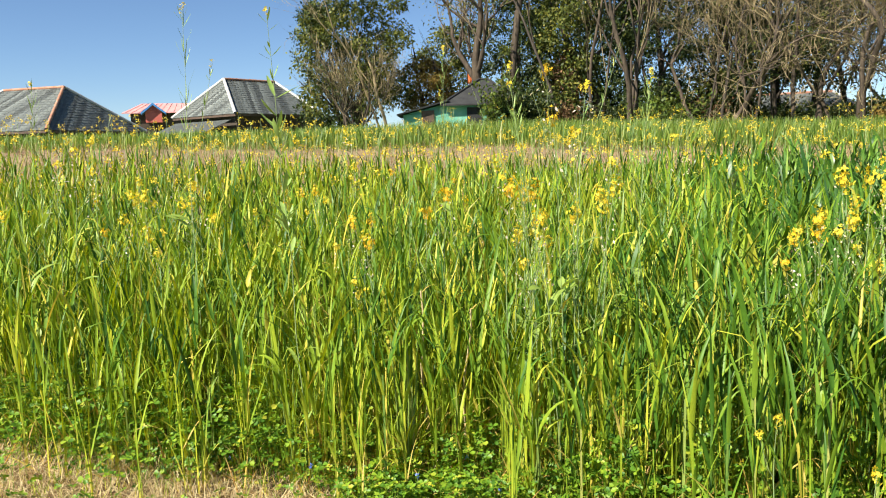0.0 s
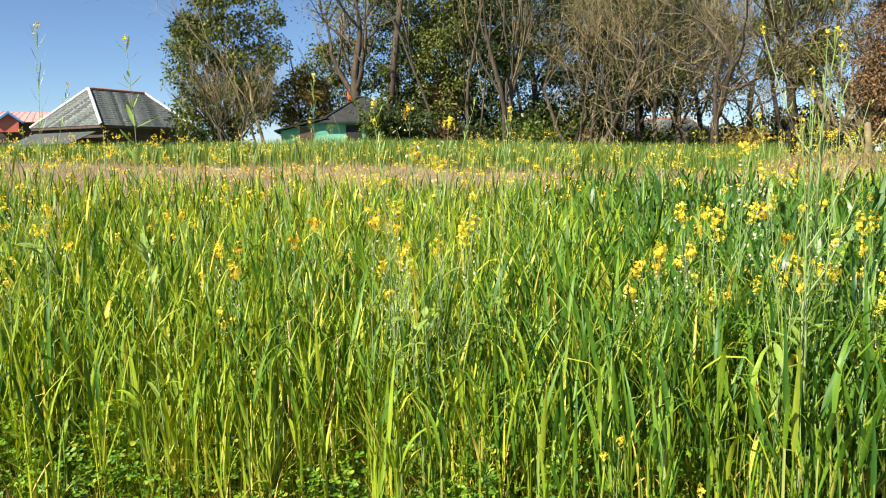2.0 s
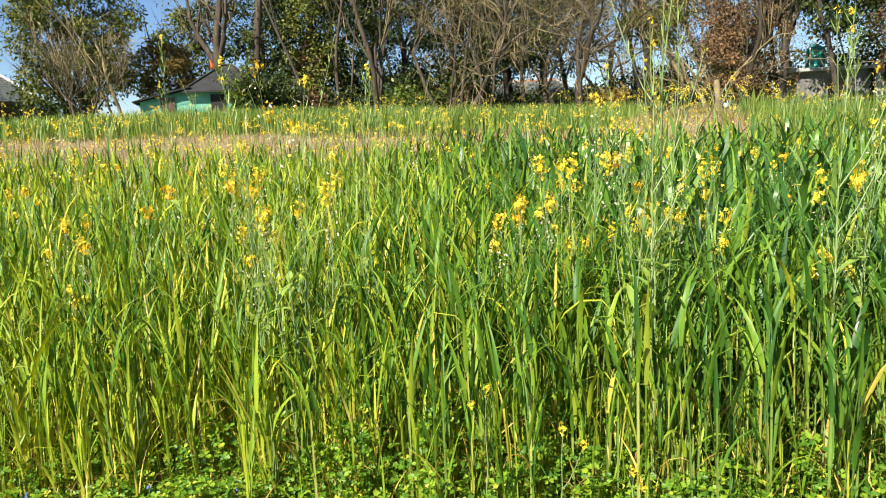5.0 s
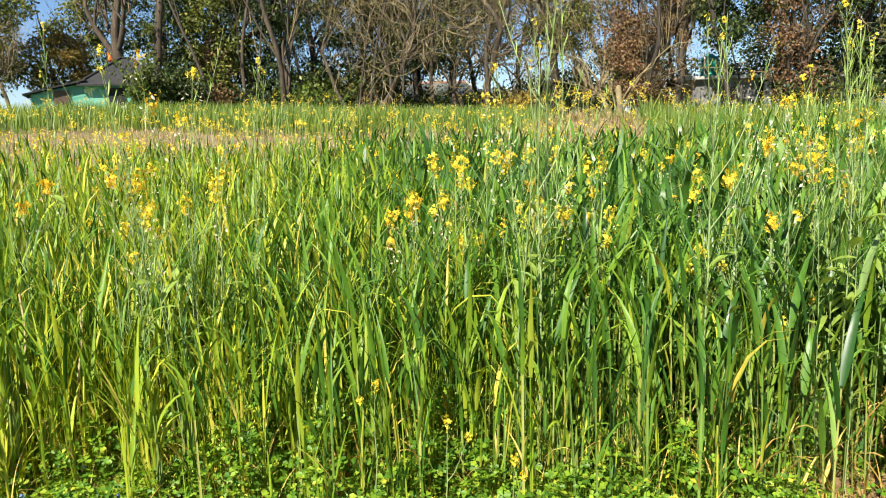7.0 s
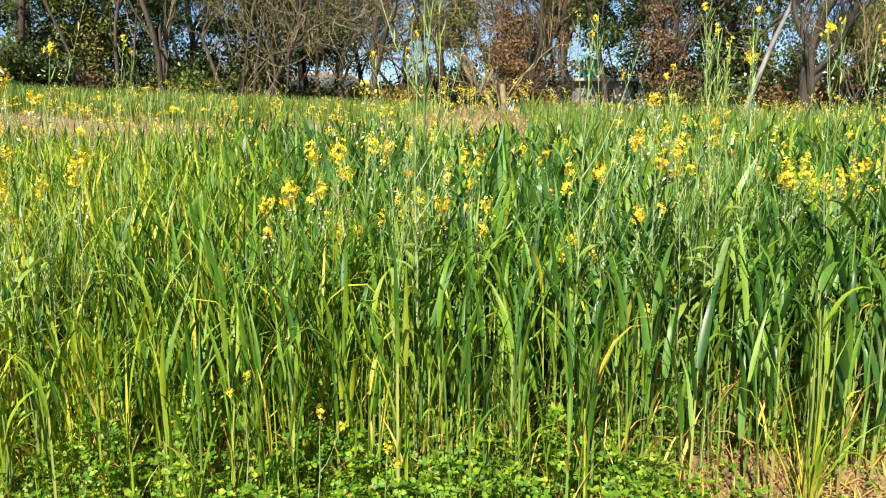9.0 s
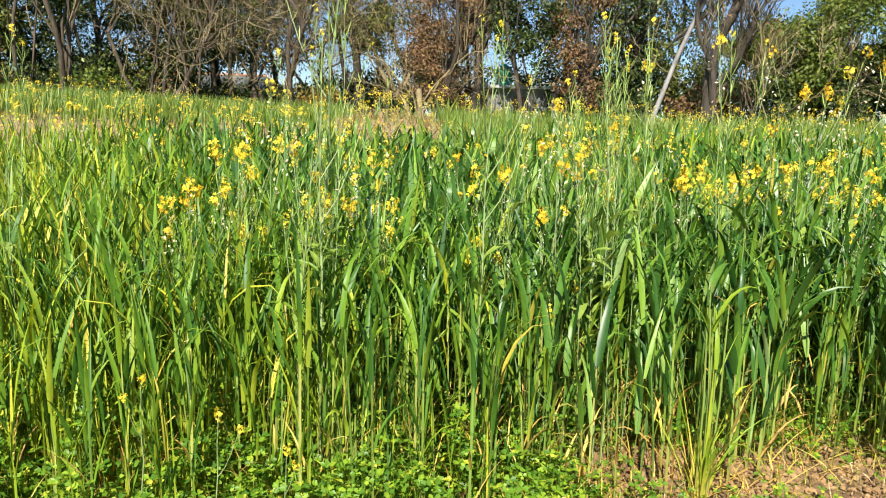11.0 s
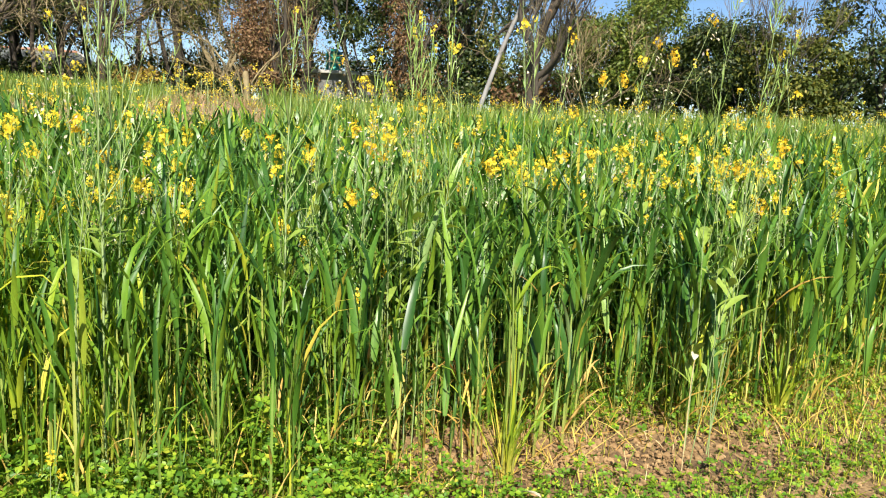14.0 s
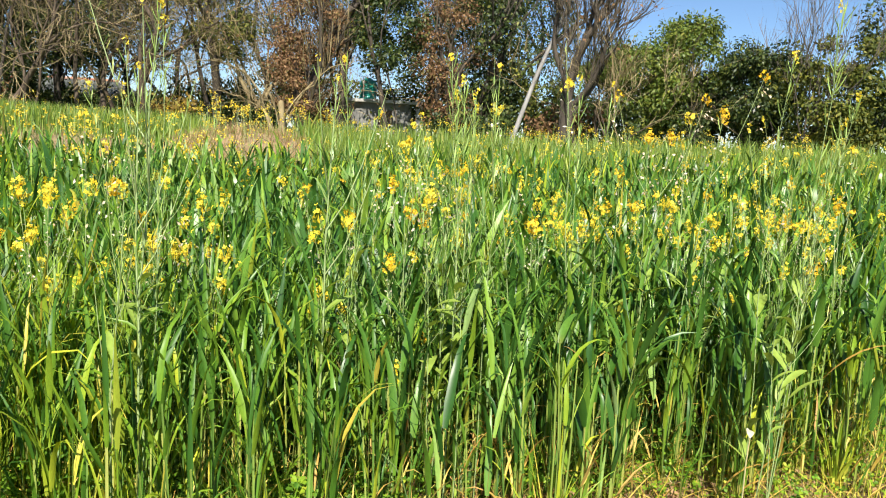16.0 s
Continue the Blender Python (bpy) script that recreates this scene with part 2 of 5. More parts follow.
def ground_material():
    """Bare earth and litter close by, a withered bank beyond the crop, green further on."""
    m, n, l, bsdf = nodes_of("earth")
    co = n.new("ShaderNodeTexCoord")
    big, fine, mid = (n.new("ShaderNodeTexNoise") for _ in range(3))
    for t, s, d in ((big, 0.35, 4), (mid, 3.0, 6), (fine, 45.0, 5)):
        t.inputs["Scale"].default_value, t.inputs["Detail"].default_value = s, d
        l.new(co.outputs["Object"], t.inputs["Vector"])
    soil = ramp_node(n, [(0.36, (0.06, 0.034, 0.015)), (0.5, (0.19, 0.115, 0.05)), (0.64, (0.36, 0.24, 0.11))])
    bank = ramp_node(n, [(0.3, (0.22, 0.14, 0.085)), (0.55, (0.3, 0.21, 0.12)), (0.75, (0.24, 0.24, 0.08))])
    grass = ramp_node(n, [(0.3, (0.06, 0.1, 0.025)), (0.6, (0.14, 0.17, 0.05)), (0.8, (0.28, 0.24, 0.11))])
    both = n.new("ShaderNodeMath")
    both.operation = "MULTIPLY_ADD"
    both.inputs[1].default_value, both.inputs[2].default_value = 0.5, 0.0
    l.new(fine.outputs[0], both.inputs[0])
    half = n.new("ShaderNodeMath")
    half.operation = "MULTIPLY_ADD"
    half.inputs[1].default_value = 0.5
    l.new(mid.outputs[0], half.inputs[0])
    l.new(both.outputs[0], half.inputs[2])
    for r in (soil, bank, grass):
        l.new(half.outputs[0], r.inputs[0])
    ln = n.new("ShaderNodeVectorMath")
    ln.operation = "LENGTH"
    l.new(co.outputs["Object"], ln.inputs[0])
    f1, f2 = n.new("ShaderNodeMapRange"), n.new("ShaderNodeMapRange")
    for f, a, b in ((f1, 9, 12), (f2, 23, 30)):
        f.inputs["From Min"].default_value, f.inputs["From Max"].default_value = a, b
        l.new(ln.outputs["Value"], f.inputs["Value"])
    m1, m2 = n.new("ShaderNodeMix"), n.new("ShaderNodeMix")
    m1.data_type = m2.data_type = "RGBA"
    l.new(f1.outputs[0], m1.inputs["Factor"])
    l.new(soil.outputs[0], m1.inputs["A"])
    l.new(bank.outputs[0], m1.inputs["B"])
    l.new(f2.outputs[0], m2.inputs["Factor"])
    l.new(m1.outputs["Result"], m2.inputs["A"])
    l.new(grass.outputs[0], m2.inputs["B"])
    l.new(m2.outputs["Result"], bsdf.inputs["Base Color"])
    bsdf.inputs["Roughness"].default_value = 0.95
    bp = n.new("ShaderNodeBump")
    bp.inputs["Strength"].default_value, bp.inputs["Distance"].default_value = 0.8, 0.03
    l.new(half.outputs[0], bp.inputs["Height"])
    l.new(bp.outputs[0], bsdf.inputs["Normal"])
    return m


EARTH = ground_material()


# ---- mesh tools ----
class Bag:
    """Collects quads for one mesh."""

    def __init__(self):
        self.v, self.f, self.a, self.n = [], [], [], 0

    def add(self, verts, faces, along=None):
        verts = np.asarray(verts, float).reshape(-1, 3)
        self.v.append(verts)
        self.f.append(np.asarray(faces, int).reshape(-1, 4) + self.n)
        self.a.append(np.ones(len(verts)) if along is None else np.asarray(along, float).ravel())
        self.n += len(verts)

    def mesh(self, name, material, smooth=True):
        me = bpy.data.meshes.new(name)
        v, f, a = np.concatenate(self.v), np.concatenate(self.f), np.concatenate(self.a)
        me.vertices.add(len(v))
        me.vertices.foreach_set("co", v.astype(np.float32).ravel())
        me.loops.add(f.size)
        me.loops.foreach_set("vertex_index", f.astype(np.int32).ravel())
        me.polygons.add(len(f))
        me.polygons.foreach_set("loop_start", np.arange(0, f.size, 4, dtype=np.int32))
        me.polygons.foreach_set("use_smooth", np.full(len(f), smooth))
        me.update(calc_edges=True)
        me.attributes.new("along", "FLOAT", "POINT").data.foreach_set("value", a.astype(np.float32))
        me.materials.append(material)
        return me


def thing(name, label, category, x=0, y=0, z=0, group="", kind="", turn=0):
    ob = new(name)
    ob.empty_display_size = 0.1
    ob.matrix_basis = pose(x, y, z, 0, 0, turn)
    return tagged(ob, label, category, group, kind)


def part(name, bag, material, parent, label="", smooth=True):
    ob = new(name, bag.mesh(name, material, smooth))
    ob.parent = parent
    return tagged(ob, label)


def bm_part(name, bm, material, parent, label="", bevel=0.0):
    if bevel:
        bmesh.ops.bevel(bm, geom=bm.edges[:], offset=bevel, segments=1, affect="EDGES")
    me = bpy.data.meshes.new(name)
    bm.to_mesh(me)
    bm.free()
    me.materials.append(material)
    ob = new(name, me)
    if parent:
        ob.parent = parent
    return tagged(ob, label)


def box_bm(x0, x1, y0, y1, z0, z1):
    bm = bmesh.new()
    bmesh.ops.create_cube(bm, size=1, matrix=Matrix.Translation(((x0 + x1) / 2, (y0 + y1) / 2, (z0 + z1) / 2)) @ Matrix.Diagonal((x1 - x0, y1 - y0, z1 - z0, 1)))
    return bm


def slab_bm(corners, thick):
    """A plate on four corners, thickened downwards along z."""
    bm = bmesh.new()
    top = [bm.verts.new(c) for c in corners]
    low = [bm.verts.new((c[0], c[1], c[2] - thick)) for c in corners]
    bm.faces.new(top)
    bm.faces.new(low[::-1])
    k = len(corners)
    for i in range(k):
        bm.faces.new((top[i], low[i], low[(i + 1) % k], top[(i + 1) % k]))
    bmesh.ops.recalc_face_normals(bm, faces=bm.faces[:])
    return bm


def tube(bag, pts, radii, sides=5, along=(1, 1)):
    """A tapered limb along a bent line."""
    pts = np.asarray(pts, float)
    k = len(pts)
    d = np.gradient(pts, axis=0)
    d /= np.linalg.norm(d, axis=1)[:, None] + 1e-9
    ref = np.where(np.abs(d[:, 2:3]) > 0.9, [[1.0, 0, 0]], [[0, 0, 1.0]])
    a = np.cross(d, ref)
    a /= np.linalg.norm(a, axis=1)[:, None] + 1e-9
    b = np.cross(d, a)
    ang = np.arange(sides) * 2 * np.pi / sides
    ring = a[:, None] * np.cos(ang)[None, :, None] + b[:, None] * np.sin(ang)[None, :, None]
    v = pts[:, None] + ring * np.asarray(radii, float)[:, None, None]
    i, j = np.meshgrid(np.arange(k - 1), np.arange(sides), indexing="ij")
    jn = (j + 1) % sides
    f = np.stack([i * sides + j, i * sides + jn, (i + 1) * sides + jn, (i + 1) * sides + j], -1)
    bag.add(v, f, np.repeat(np.linspace(along[0], along[1], k), sides))


def blades(bag, base, phi, tilt, bend, length, width, segs=6, fold=True, twist=None, power=1.5, foot=0.0, top=1.0, profile="grass"):
    """Many grass blades at once: curved ribbons that leave their base and bend over."""
    base = np.asarray(base, float)
    n = len(base)
    u = np.linspace(0, 1, segs + 1)
    um = (u[:-1] + u[1:]) / 2
    th = tilt[:, None] + bend[:, None] * um[None] ** power
    step = (length / segs)[:, None]
    dr, dz = np.sin(th) * step, np.cos(th) * step
    r = np.concatenate([np.zeros((n, 1)), np.cumsum(dr, 1)], 1)
    z = np.concatenate([np.zeros((n, 1)), np.cumsum(dz, 1)], 1)
    cp, sp = np.cos(phi)[:, None], np.sin(phi)[:, None]
    mid = np.stack([base[:, :1] + r * cp, base[:, 1:2] + r * sp, base[:, 2:3] + z], -1)
    ta = tilt[:, None] + bend[:, None] * u[None] ** power
    nor = np.stack([-np.cos(ta) * cp, -np.cos(ta) * sp, np.sin(ta)], -1)
    side = np.stack([np.broadcast_to(-sp, ta.shape), np.broadcast_to(cp, ta.shape), np.zeros_like(ta)], -1)
    if twist is not None:
        tw = (twist[:, None] * u[None])[..., None]
        side, nor = side * np.cos(tw) + nor * np.sin(tw), nor * np.cos(tw) - side * np.sin(tw)
    if profile == "grass":
        w = np.minimum(1, 0.55 + 2.5 * u) * np.clip((1 - u) / 0.68, 0.02, 1) ** 0.9
    elif profile == "leaf":
        w = np.sin(np.pi * np.clip(u * 0.96 + 0.02, 0, 1)) ** 0.7
    else:
        w = np.ones_like(u) * (1 - 0.4 * u)
    half = side * (width[:, None] * 0.5 * w[None])[..., None]
    al = foot + (top - foot) * u
    if fold:
        dip = nor * (width[:, None] * 0.16 * w[None])[..., None]
        v = np.stack([mid - half + dip, mid, mid + half + dip], 2)
        c = 3
    else:
        v = np.stack([mid - half, mid + half], 2)
        c = 2
    k = segs + 1
    i, j, q = np.meshgrid(np.arange(n), np.arange(segs), np.arange(c - 1), indexing="ij")
    o = i * k * c + j * c + q
    f = np.stack([o, o + 1, o + c + 1, o + c], -1)
    bag.add(v, f, np.broadcast_to(al[None, :, None], (n, k, c)))


def petals(bag, centre, size, rng, lift=0.0):
    """Loose rhombic leaves or petals turned every way."""
    n = len(centre)
    a = rng.normal(size=(n, 3))
    a[:, 2] += lift
    a /= np.linalg.norm(a, axis=1)[:, None]
    b = np.cross(a, rng.normal(size=(n, 3)))
    b /= np.linalg.norm(b, axis=1)[:, None]
    size = np.broadcast_to(size, (n,))[:, None]
    c = np.cross(a, b) * size * 0.12
    v = np.stack([centre, centre + a * size * 0.45 + b * size * 0.27 + c, centre + a * size, centre + a * size * 0.5 - b * size * 0.27 + c], 1)
    bag.add(v, np.arange(n * 4).reshape(n, 4))


def lump_leaves(bag, centre, radius, count, size, rng):
    """Leaves laid like shingles over rounded sprays, hanging outwards and down."""
    k = rng.integers(0, len(centre), count)
    d = rng.normal(size=(count, 3))
    d[:, 2] = d[:, 2] * 0.8 + 0.3
    d /= np.linalg.norm(d, axis=1)[:, None]
    wave = np.sin(5 * d[:, 0] + 3 * k) * np.cos(4 * d[:, 1] + k) * np.sin(4 * d[:, 2] + 2 * k)
    r = radius[k] * rng.uniform(0.72, 1.08, count) * (1 + 0.4 * wave)
    c = centre[k] + d * r[:, None] * (1, 1, 0.72)
    a = rng.normal(0, 0.6, (count, 3)) + d * 0.5 - (0, 0, 0.6)
    a /= np.linalg.norm(a, axis=1)[:, None]
    b = np.cross(d + rng.normal(0, 0.35, (count, 3)), a)
    b /= np.linalg.norm(b, axis=1)[:, None]
    s = (rng.uniform(0.6, 1.3, count) * size)[:, None]
    g = np.cross(a, b) * s * 0.1
    v = np.stack([c, c + a * s * 0.45 + b * s * 0.26 + g, c + a * s, c + a * s * 0.5 - b * s * 0.26 + g], 1)
    bag.add(v, np.arange(count * 4).reshape(count, 4))


# ---- lie of the land ----
CX, CY = 0.8, 1.35
BEARING = [-100, -60, -34, -20, -3, 12, 25, 35, 50, 75, 100]
Z19 = [0.8, 1.3, 1.4, 1.2, 0.97, 0.9, 0.75, 0.7, 0.75, 0.8, 0.6]
Z23 = [1.0, 1.75, 1.85, 1.65, 1.53, 1.34, 1.1, 0.95, 0.95, 0.95, 0.7]
Z40 = [1.2, 2.1, 2.2, 2.1, 2.05, 1.7, 1.5, 1.5, 1.4, 1.4, 1.0]


def land(x, y):
    """The height of the ground: a level verge, a gently rising crop, a bank, and the upper terrace."""
    x, y = np.asarray(x, float), np.asarray(y, float)
    dx, dy = x - CX, y - CY
    r, b = np.hypot(dx, dy), np.degrees(np.arctan2(dx, dy))
    z19, z23, z40 = (np.interp(b, BEARING, t) for t in (Z19, Z23, Z40))
    z10, z60 = z19 * 0.25, z40 + 0.5
    z = np.zeros_like(r)
    for r0, r1, a, c in ((4, 10, 0 * z10, z10), (10, 19, z10, z19), (19, 23, z19, z23), (23, 40, z23, z40), (40, 70, z40, z60)):
        s = np.clip((r - r0) / (r1 - r0), 0, 1)
        z = np.where(r >= r0, a + (c - a) * s, z)
    fade = np.clip((150 - np.abs(b)) / 50, 0, 1)
    mound = 0.8 * np.exp(-(((dx - 20 * math.sin(radians(27))) / 2.2) ** 2 + ((dy - 20 * math.cos(radians(27))) / 1.6) ** 2))
    return z * fade + mound


def at(bearing, r):
    """A place on the ground by bearing and distance from where the film is taken."""
    x, y = CX + r * math.sin(radians(bearing)), CY + r * math.cos(radians(bearing))
    return x, y, float(land(x, y))


def build_ground():
    ring = np.concatenate([[0.0], np.linspace(0.4, 8, 60), np.geomspace(8.2, 70, 70), np.geomspace(80, 3000, 24)])
    ang = np.linspace(0, 2 * np.pi, 217)[:-1]
    rr, aa = np.meshgrid(ring, ang, indexing="ij")
    x, y = CX + rr * np.sin(aa), CY + rr * np.cos(aa)
    z = land(x, y)
    rng = np.random.default_rng(3)
    z = z + np.where((rr > 0.5) & (rr < 12), rng.normal(0, 1, z.shape) * (0.008 + 0.006 * np.exp(-(((x - 4.0) / 1.0) ** 2 + ((y - 3.3 + 0.55 * (x - 4.0)) / 0.5) ** 2))), 0) * np.clip(rr / 3, 0, 1) ** 2
    k, m = rr.shape
    i, j = np.meshgrid(np.arange(k - 1), np.arange(m), indexing="ij")
    jn = (j + 1) % m
    f = np.stack([i * m + j, (i + 1) * m + j, (i + 1) * m + jn, i * m + jn], -1)
    bag = Bag()
    bag.add(np.stack([x, y, z], -1), f[..., ::-1])
    ob = new("ground", bag.mesh("ground", EARTH))
    return tagged(ob, "brown farm soil rising in terraces to the trees", "ground", kind="structure")


build_ground()

# the edge of the crop, from west to east
EDGE_X = [-9, -2, -1.2, 0.05, 1.5, 2.7, 3.5, 4.3, 5.1, 6.1, 7.2, 9, 14]
EDGE_Y = [5.15, 5.1, 4.95, 4.95, 4.3, 3.95, 3.85, 3.65, 3.1, 2.95, 2.85, 2.4, 0.9]


def inside(x, y):
    """How far a place lies behind the edge of the crop."""
    return (np.asarray(y) - np.interp(x, EDGE_X, EDGE_Y)) * 0.9


def scatter(rng, per_m2, near, far, b0=-46, b1=84):
    """Places by chance in a ring sector round the viewpoint."""
    area = math.pi * (far**2 - near**2) * (b1 - b0) / 360
    n = int(per_m2 * area)
    r = np.sqrt(rng.uniform(near**2, far**2, n))
    b = np.radians(rng.uniform(b0, b1, n))
    return CX + r * np.sin(b), CY + r * np.cos(b)


# ---- the near wheat ----
def wheat_stand(rng, x, y, leaf_bag, pale_bag, culm_bag, straw_bag, broad_bag, segs, fold, rich, wide):
    """Upright wheat not yet in ear: culms with four to five leaves each."""
    n = len(x)
    z = land(x, y)
    gone = inside(x, y)
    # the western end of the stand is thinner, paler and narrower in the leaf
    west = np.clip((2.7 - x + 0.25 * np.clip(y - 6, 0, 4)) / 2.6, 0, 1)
    clump = np.array([noise.noise((float(a) * 0.7, float(b) * 0.7, 3.0)) for a, b in zip(x, y)])
    east = np.clip((x - 0.9) / 1.6, 0, 1)
    lush_east = np.clip((x - 1.9) / 1.4, 0, 1)
    sunny = np.clip((x - 4.7) / 0.8, 0, 1)
    tall = (0.72 + 0.08 * clump + rng.normal(0, 0.07, n) + east * (0.1 + rng.normal(0, 0.07, n))) * (1 - 0.05 * west) * np.clip(0.85 + 0.3 * gone, 0.85, 1.0)
    lean = np.abs(rng.normal(0, 0.07, n)) + 0.01
    phi = rng.uniform(0, 2 * np.pi, n)
    foot = np.stack([x, y, z - 0.01], -1)
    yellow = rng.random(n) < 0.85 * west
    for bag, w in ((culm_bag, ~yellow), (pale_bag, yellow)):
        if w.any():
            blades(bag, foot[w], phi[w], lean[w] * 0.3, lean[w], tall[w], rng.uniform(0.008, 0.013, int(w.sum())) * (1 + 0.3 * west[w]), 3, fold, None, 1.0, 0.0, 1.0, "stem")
    if rich and fold:
        # side shoots: thin bare culms beside the main ones
        w = rng.random(n) < 0.1 + 0.8 * west
        c = int(w.sum())
        side = foot[w] + rng.normal(0, 0.022, (c, 3)) * (1, 1, 0)
        blades(pale_bag, side, rng.uniform(0, 2 * np.pi, c), np.abs(rng.normal(0, 0.06, c)), rng.normal(0, 0.12, c), tall[w] * rng.uniform(0.6, 0.95, c), rng.uniform(0.006, 0.01, c), 3, False, None, 1.0, 0.0, 1.0, "stem")
    chance = 0.04 + 0.03 * (gone < 1) + 0.74 * west + 0.25 * sunny
    luck = rng.random(n)
    leafy = rng.random(n) < 0.8 * lush_east
    if rich and fold:
        # basal leaves that fill the foot of the lush part
        for _ in range(2):
            w = (x > 1.7) & (gone > 0.02) & (gone < 1.0) & (rng.random(n) < np.clip((x - 1.7) / 1.0, 0, 1))
            c = int(w.sum())
            if c:
                blades(leaf_bag, foot[w] + rng.normal(0, 0.02, (c, 3)) * (1, 1, 0), rng.uniform(0, 6.28, c), rng.uniform(0.05, 0.5, c), rng.uniform(0.1, 1.3, c), rng.uniform(0.18, 0.42, c), rng.uniform(0.009, 0.018, c), 4, False, rng.normal(0, 0.8, c), 1.6, 0.3, 1.0)
    for k in range(5 if rich else 4):
        share = (0.14, 0.36, 0.58, 0.8, 0.98)[k] if rich else (0.3, 0.55, 0.78, 0.98)[k]
        # the foot of the stand is yellower than its top
        pale = luck < chance * (1.5 - 0.95 * share) + 0.06 * (share < 0.5)
        broad = leafy & ~pale
        h = share * tall * rng.uniform(0.9, 1.05, n)
        off = np.sin(lean * share) * h
        p = foot + np.stack([off * np.cos(phi), off * np.sin(phi), h], -1)
        a = phi + k * np.pi + rng.normal(0, 0.7, n)
        length = rng.uniform(0.24, 0.42, n) * (1.0 + 0.12 * (share > 0.7))
        width = rng.uniform(0.011, 0.027, n) * (1 - 0.22 * west) * (0.55 + 0.5 * share) * wide * np.where(broad, 1.2 + 0.35 * np.clip((x - 2.2) / 1.2, 0, 1), 1.0)
        length = length * np.where(broad, 1.12, 1.0)
        bend = rng.gamma(2.0, 0.26 + 0.1 * share, n) * (1 - 0.25 * west)
        droop = rng.random(n) < 0.13 + (0.32 if share > 0.5 else 0.16) * np.clip((x - 1.2) / 2.0, 0, 1)
        bend = np.where(droop, rng.uniform(1.7, 3.0, n), bend)
        tilt = rng.uniform(0.08, 0.3 + 0.14 * share, n)
        tw = rng.normal(0, 0.9, n) * np.where(droop, 0.3, 1.0)
        low = share < 0.45
        thin = rng.random(n) < 0.82
        dry = (rng.random(n) < ((0.42 + 0.22 * np.exp(-(((x - 3.1) / 0.5) ** 2)) - 0.14 * (x > 3.8)) * np.exp(-np.clip(gone, 0, 9) * 2.0) + 0.06 if low else 0.012 + 0 * gone))
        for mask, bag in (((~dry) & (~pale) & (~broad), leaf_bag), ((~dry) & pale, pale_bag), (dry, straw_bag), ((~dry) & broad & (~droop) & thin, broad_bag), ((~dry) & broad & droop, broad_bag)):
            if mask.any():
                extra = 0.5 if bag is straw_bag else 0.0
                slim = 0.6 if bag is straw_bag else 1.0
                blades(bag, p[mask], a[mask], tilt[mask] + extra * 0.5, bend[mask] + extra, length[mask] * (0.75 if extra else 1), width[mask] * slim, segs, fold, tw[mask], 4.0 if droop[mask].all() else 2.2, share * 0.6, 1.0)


def build_wheat():
    rng = np.random.default_rng(11)
    field = thing("wheat_field", "tall green wheat with yellowing feet, not yet in ear", "wheat", kind="stuff")
    for name, near, far, dens, segs, fold, rich, keep, wide in (
        ("front_rows", 2.4, 9.0, 340, 5, True, True, (0.0, 0.9), 1.05),
        ("middle_rows", 3.0, 10.5, 170, 4, False, True, (0.9, 3.6), 1.25),
        ("back_rows", 5.0, 14.0, 70, 4, False, False, (3.6, 9.0), 1.5),
    ):
        x, y = scatter(rng, dens, near, far)
        wob = np.array([noise.noise((float(a) * 1.6, 7.0, float(b) * 1.6)) for a, b in zip(x, y)])
        s = inside(x, y) + 0.16 * wob
        ok = (s > (keep[0] or -0.4)) & (s <= keep[1])
        # the outermost rows are broken into tufts
        ok &= rng.random(len(x)) < np.clip(np.where(s < 0, 0.34 + 0.75 * s, 0.45 + 1.0 * s), 0, 1) * np.interp(x, [-0.4, -0.2, 1.4, 2.2, 5.2, 6.0], [0.65, 0.85, 0.9, 1.0, 1.0, 0.68])
        x, y = x[ok], y[ok]
        bags = [Bag() for _ in range(5)]
        wheat_stand(rng, x, y, *bags, segs, fold, rich, wide)
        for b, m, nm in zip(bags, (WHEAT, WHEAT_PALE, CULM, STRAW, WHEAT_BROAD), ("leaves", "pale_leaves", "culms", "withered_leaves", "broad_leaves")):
            if b.n:
                tagged(part(nm, b, m, field), kind="stuff")


build_wheat()


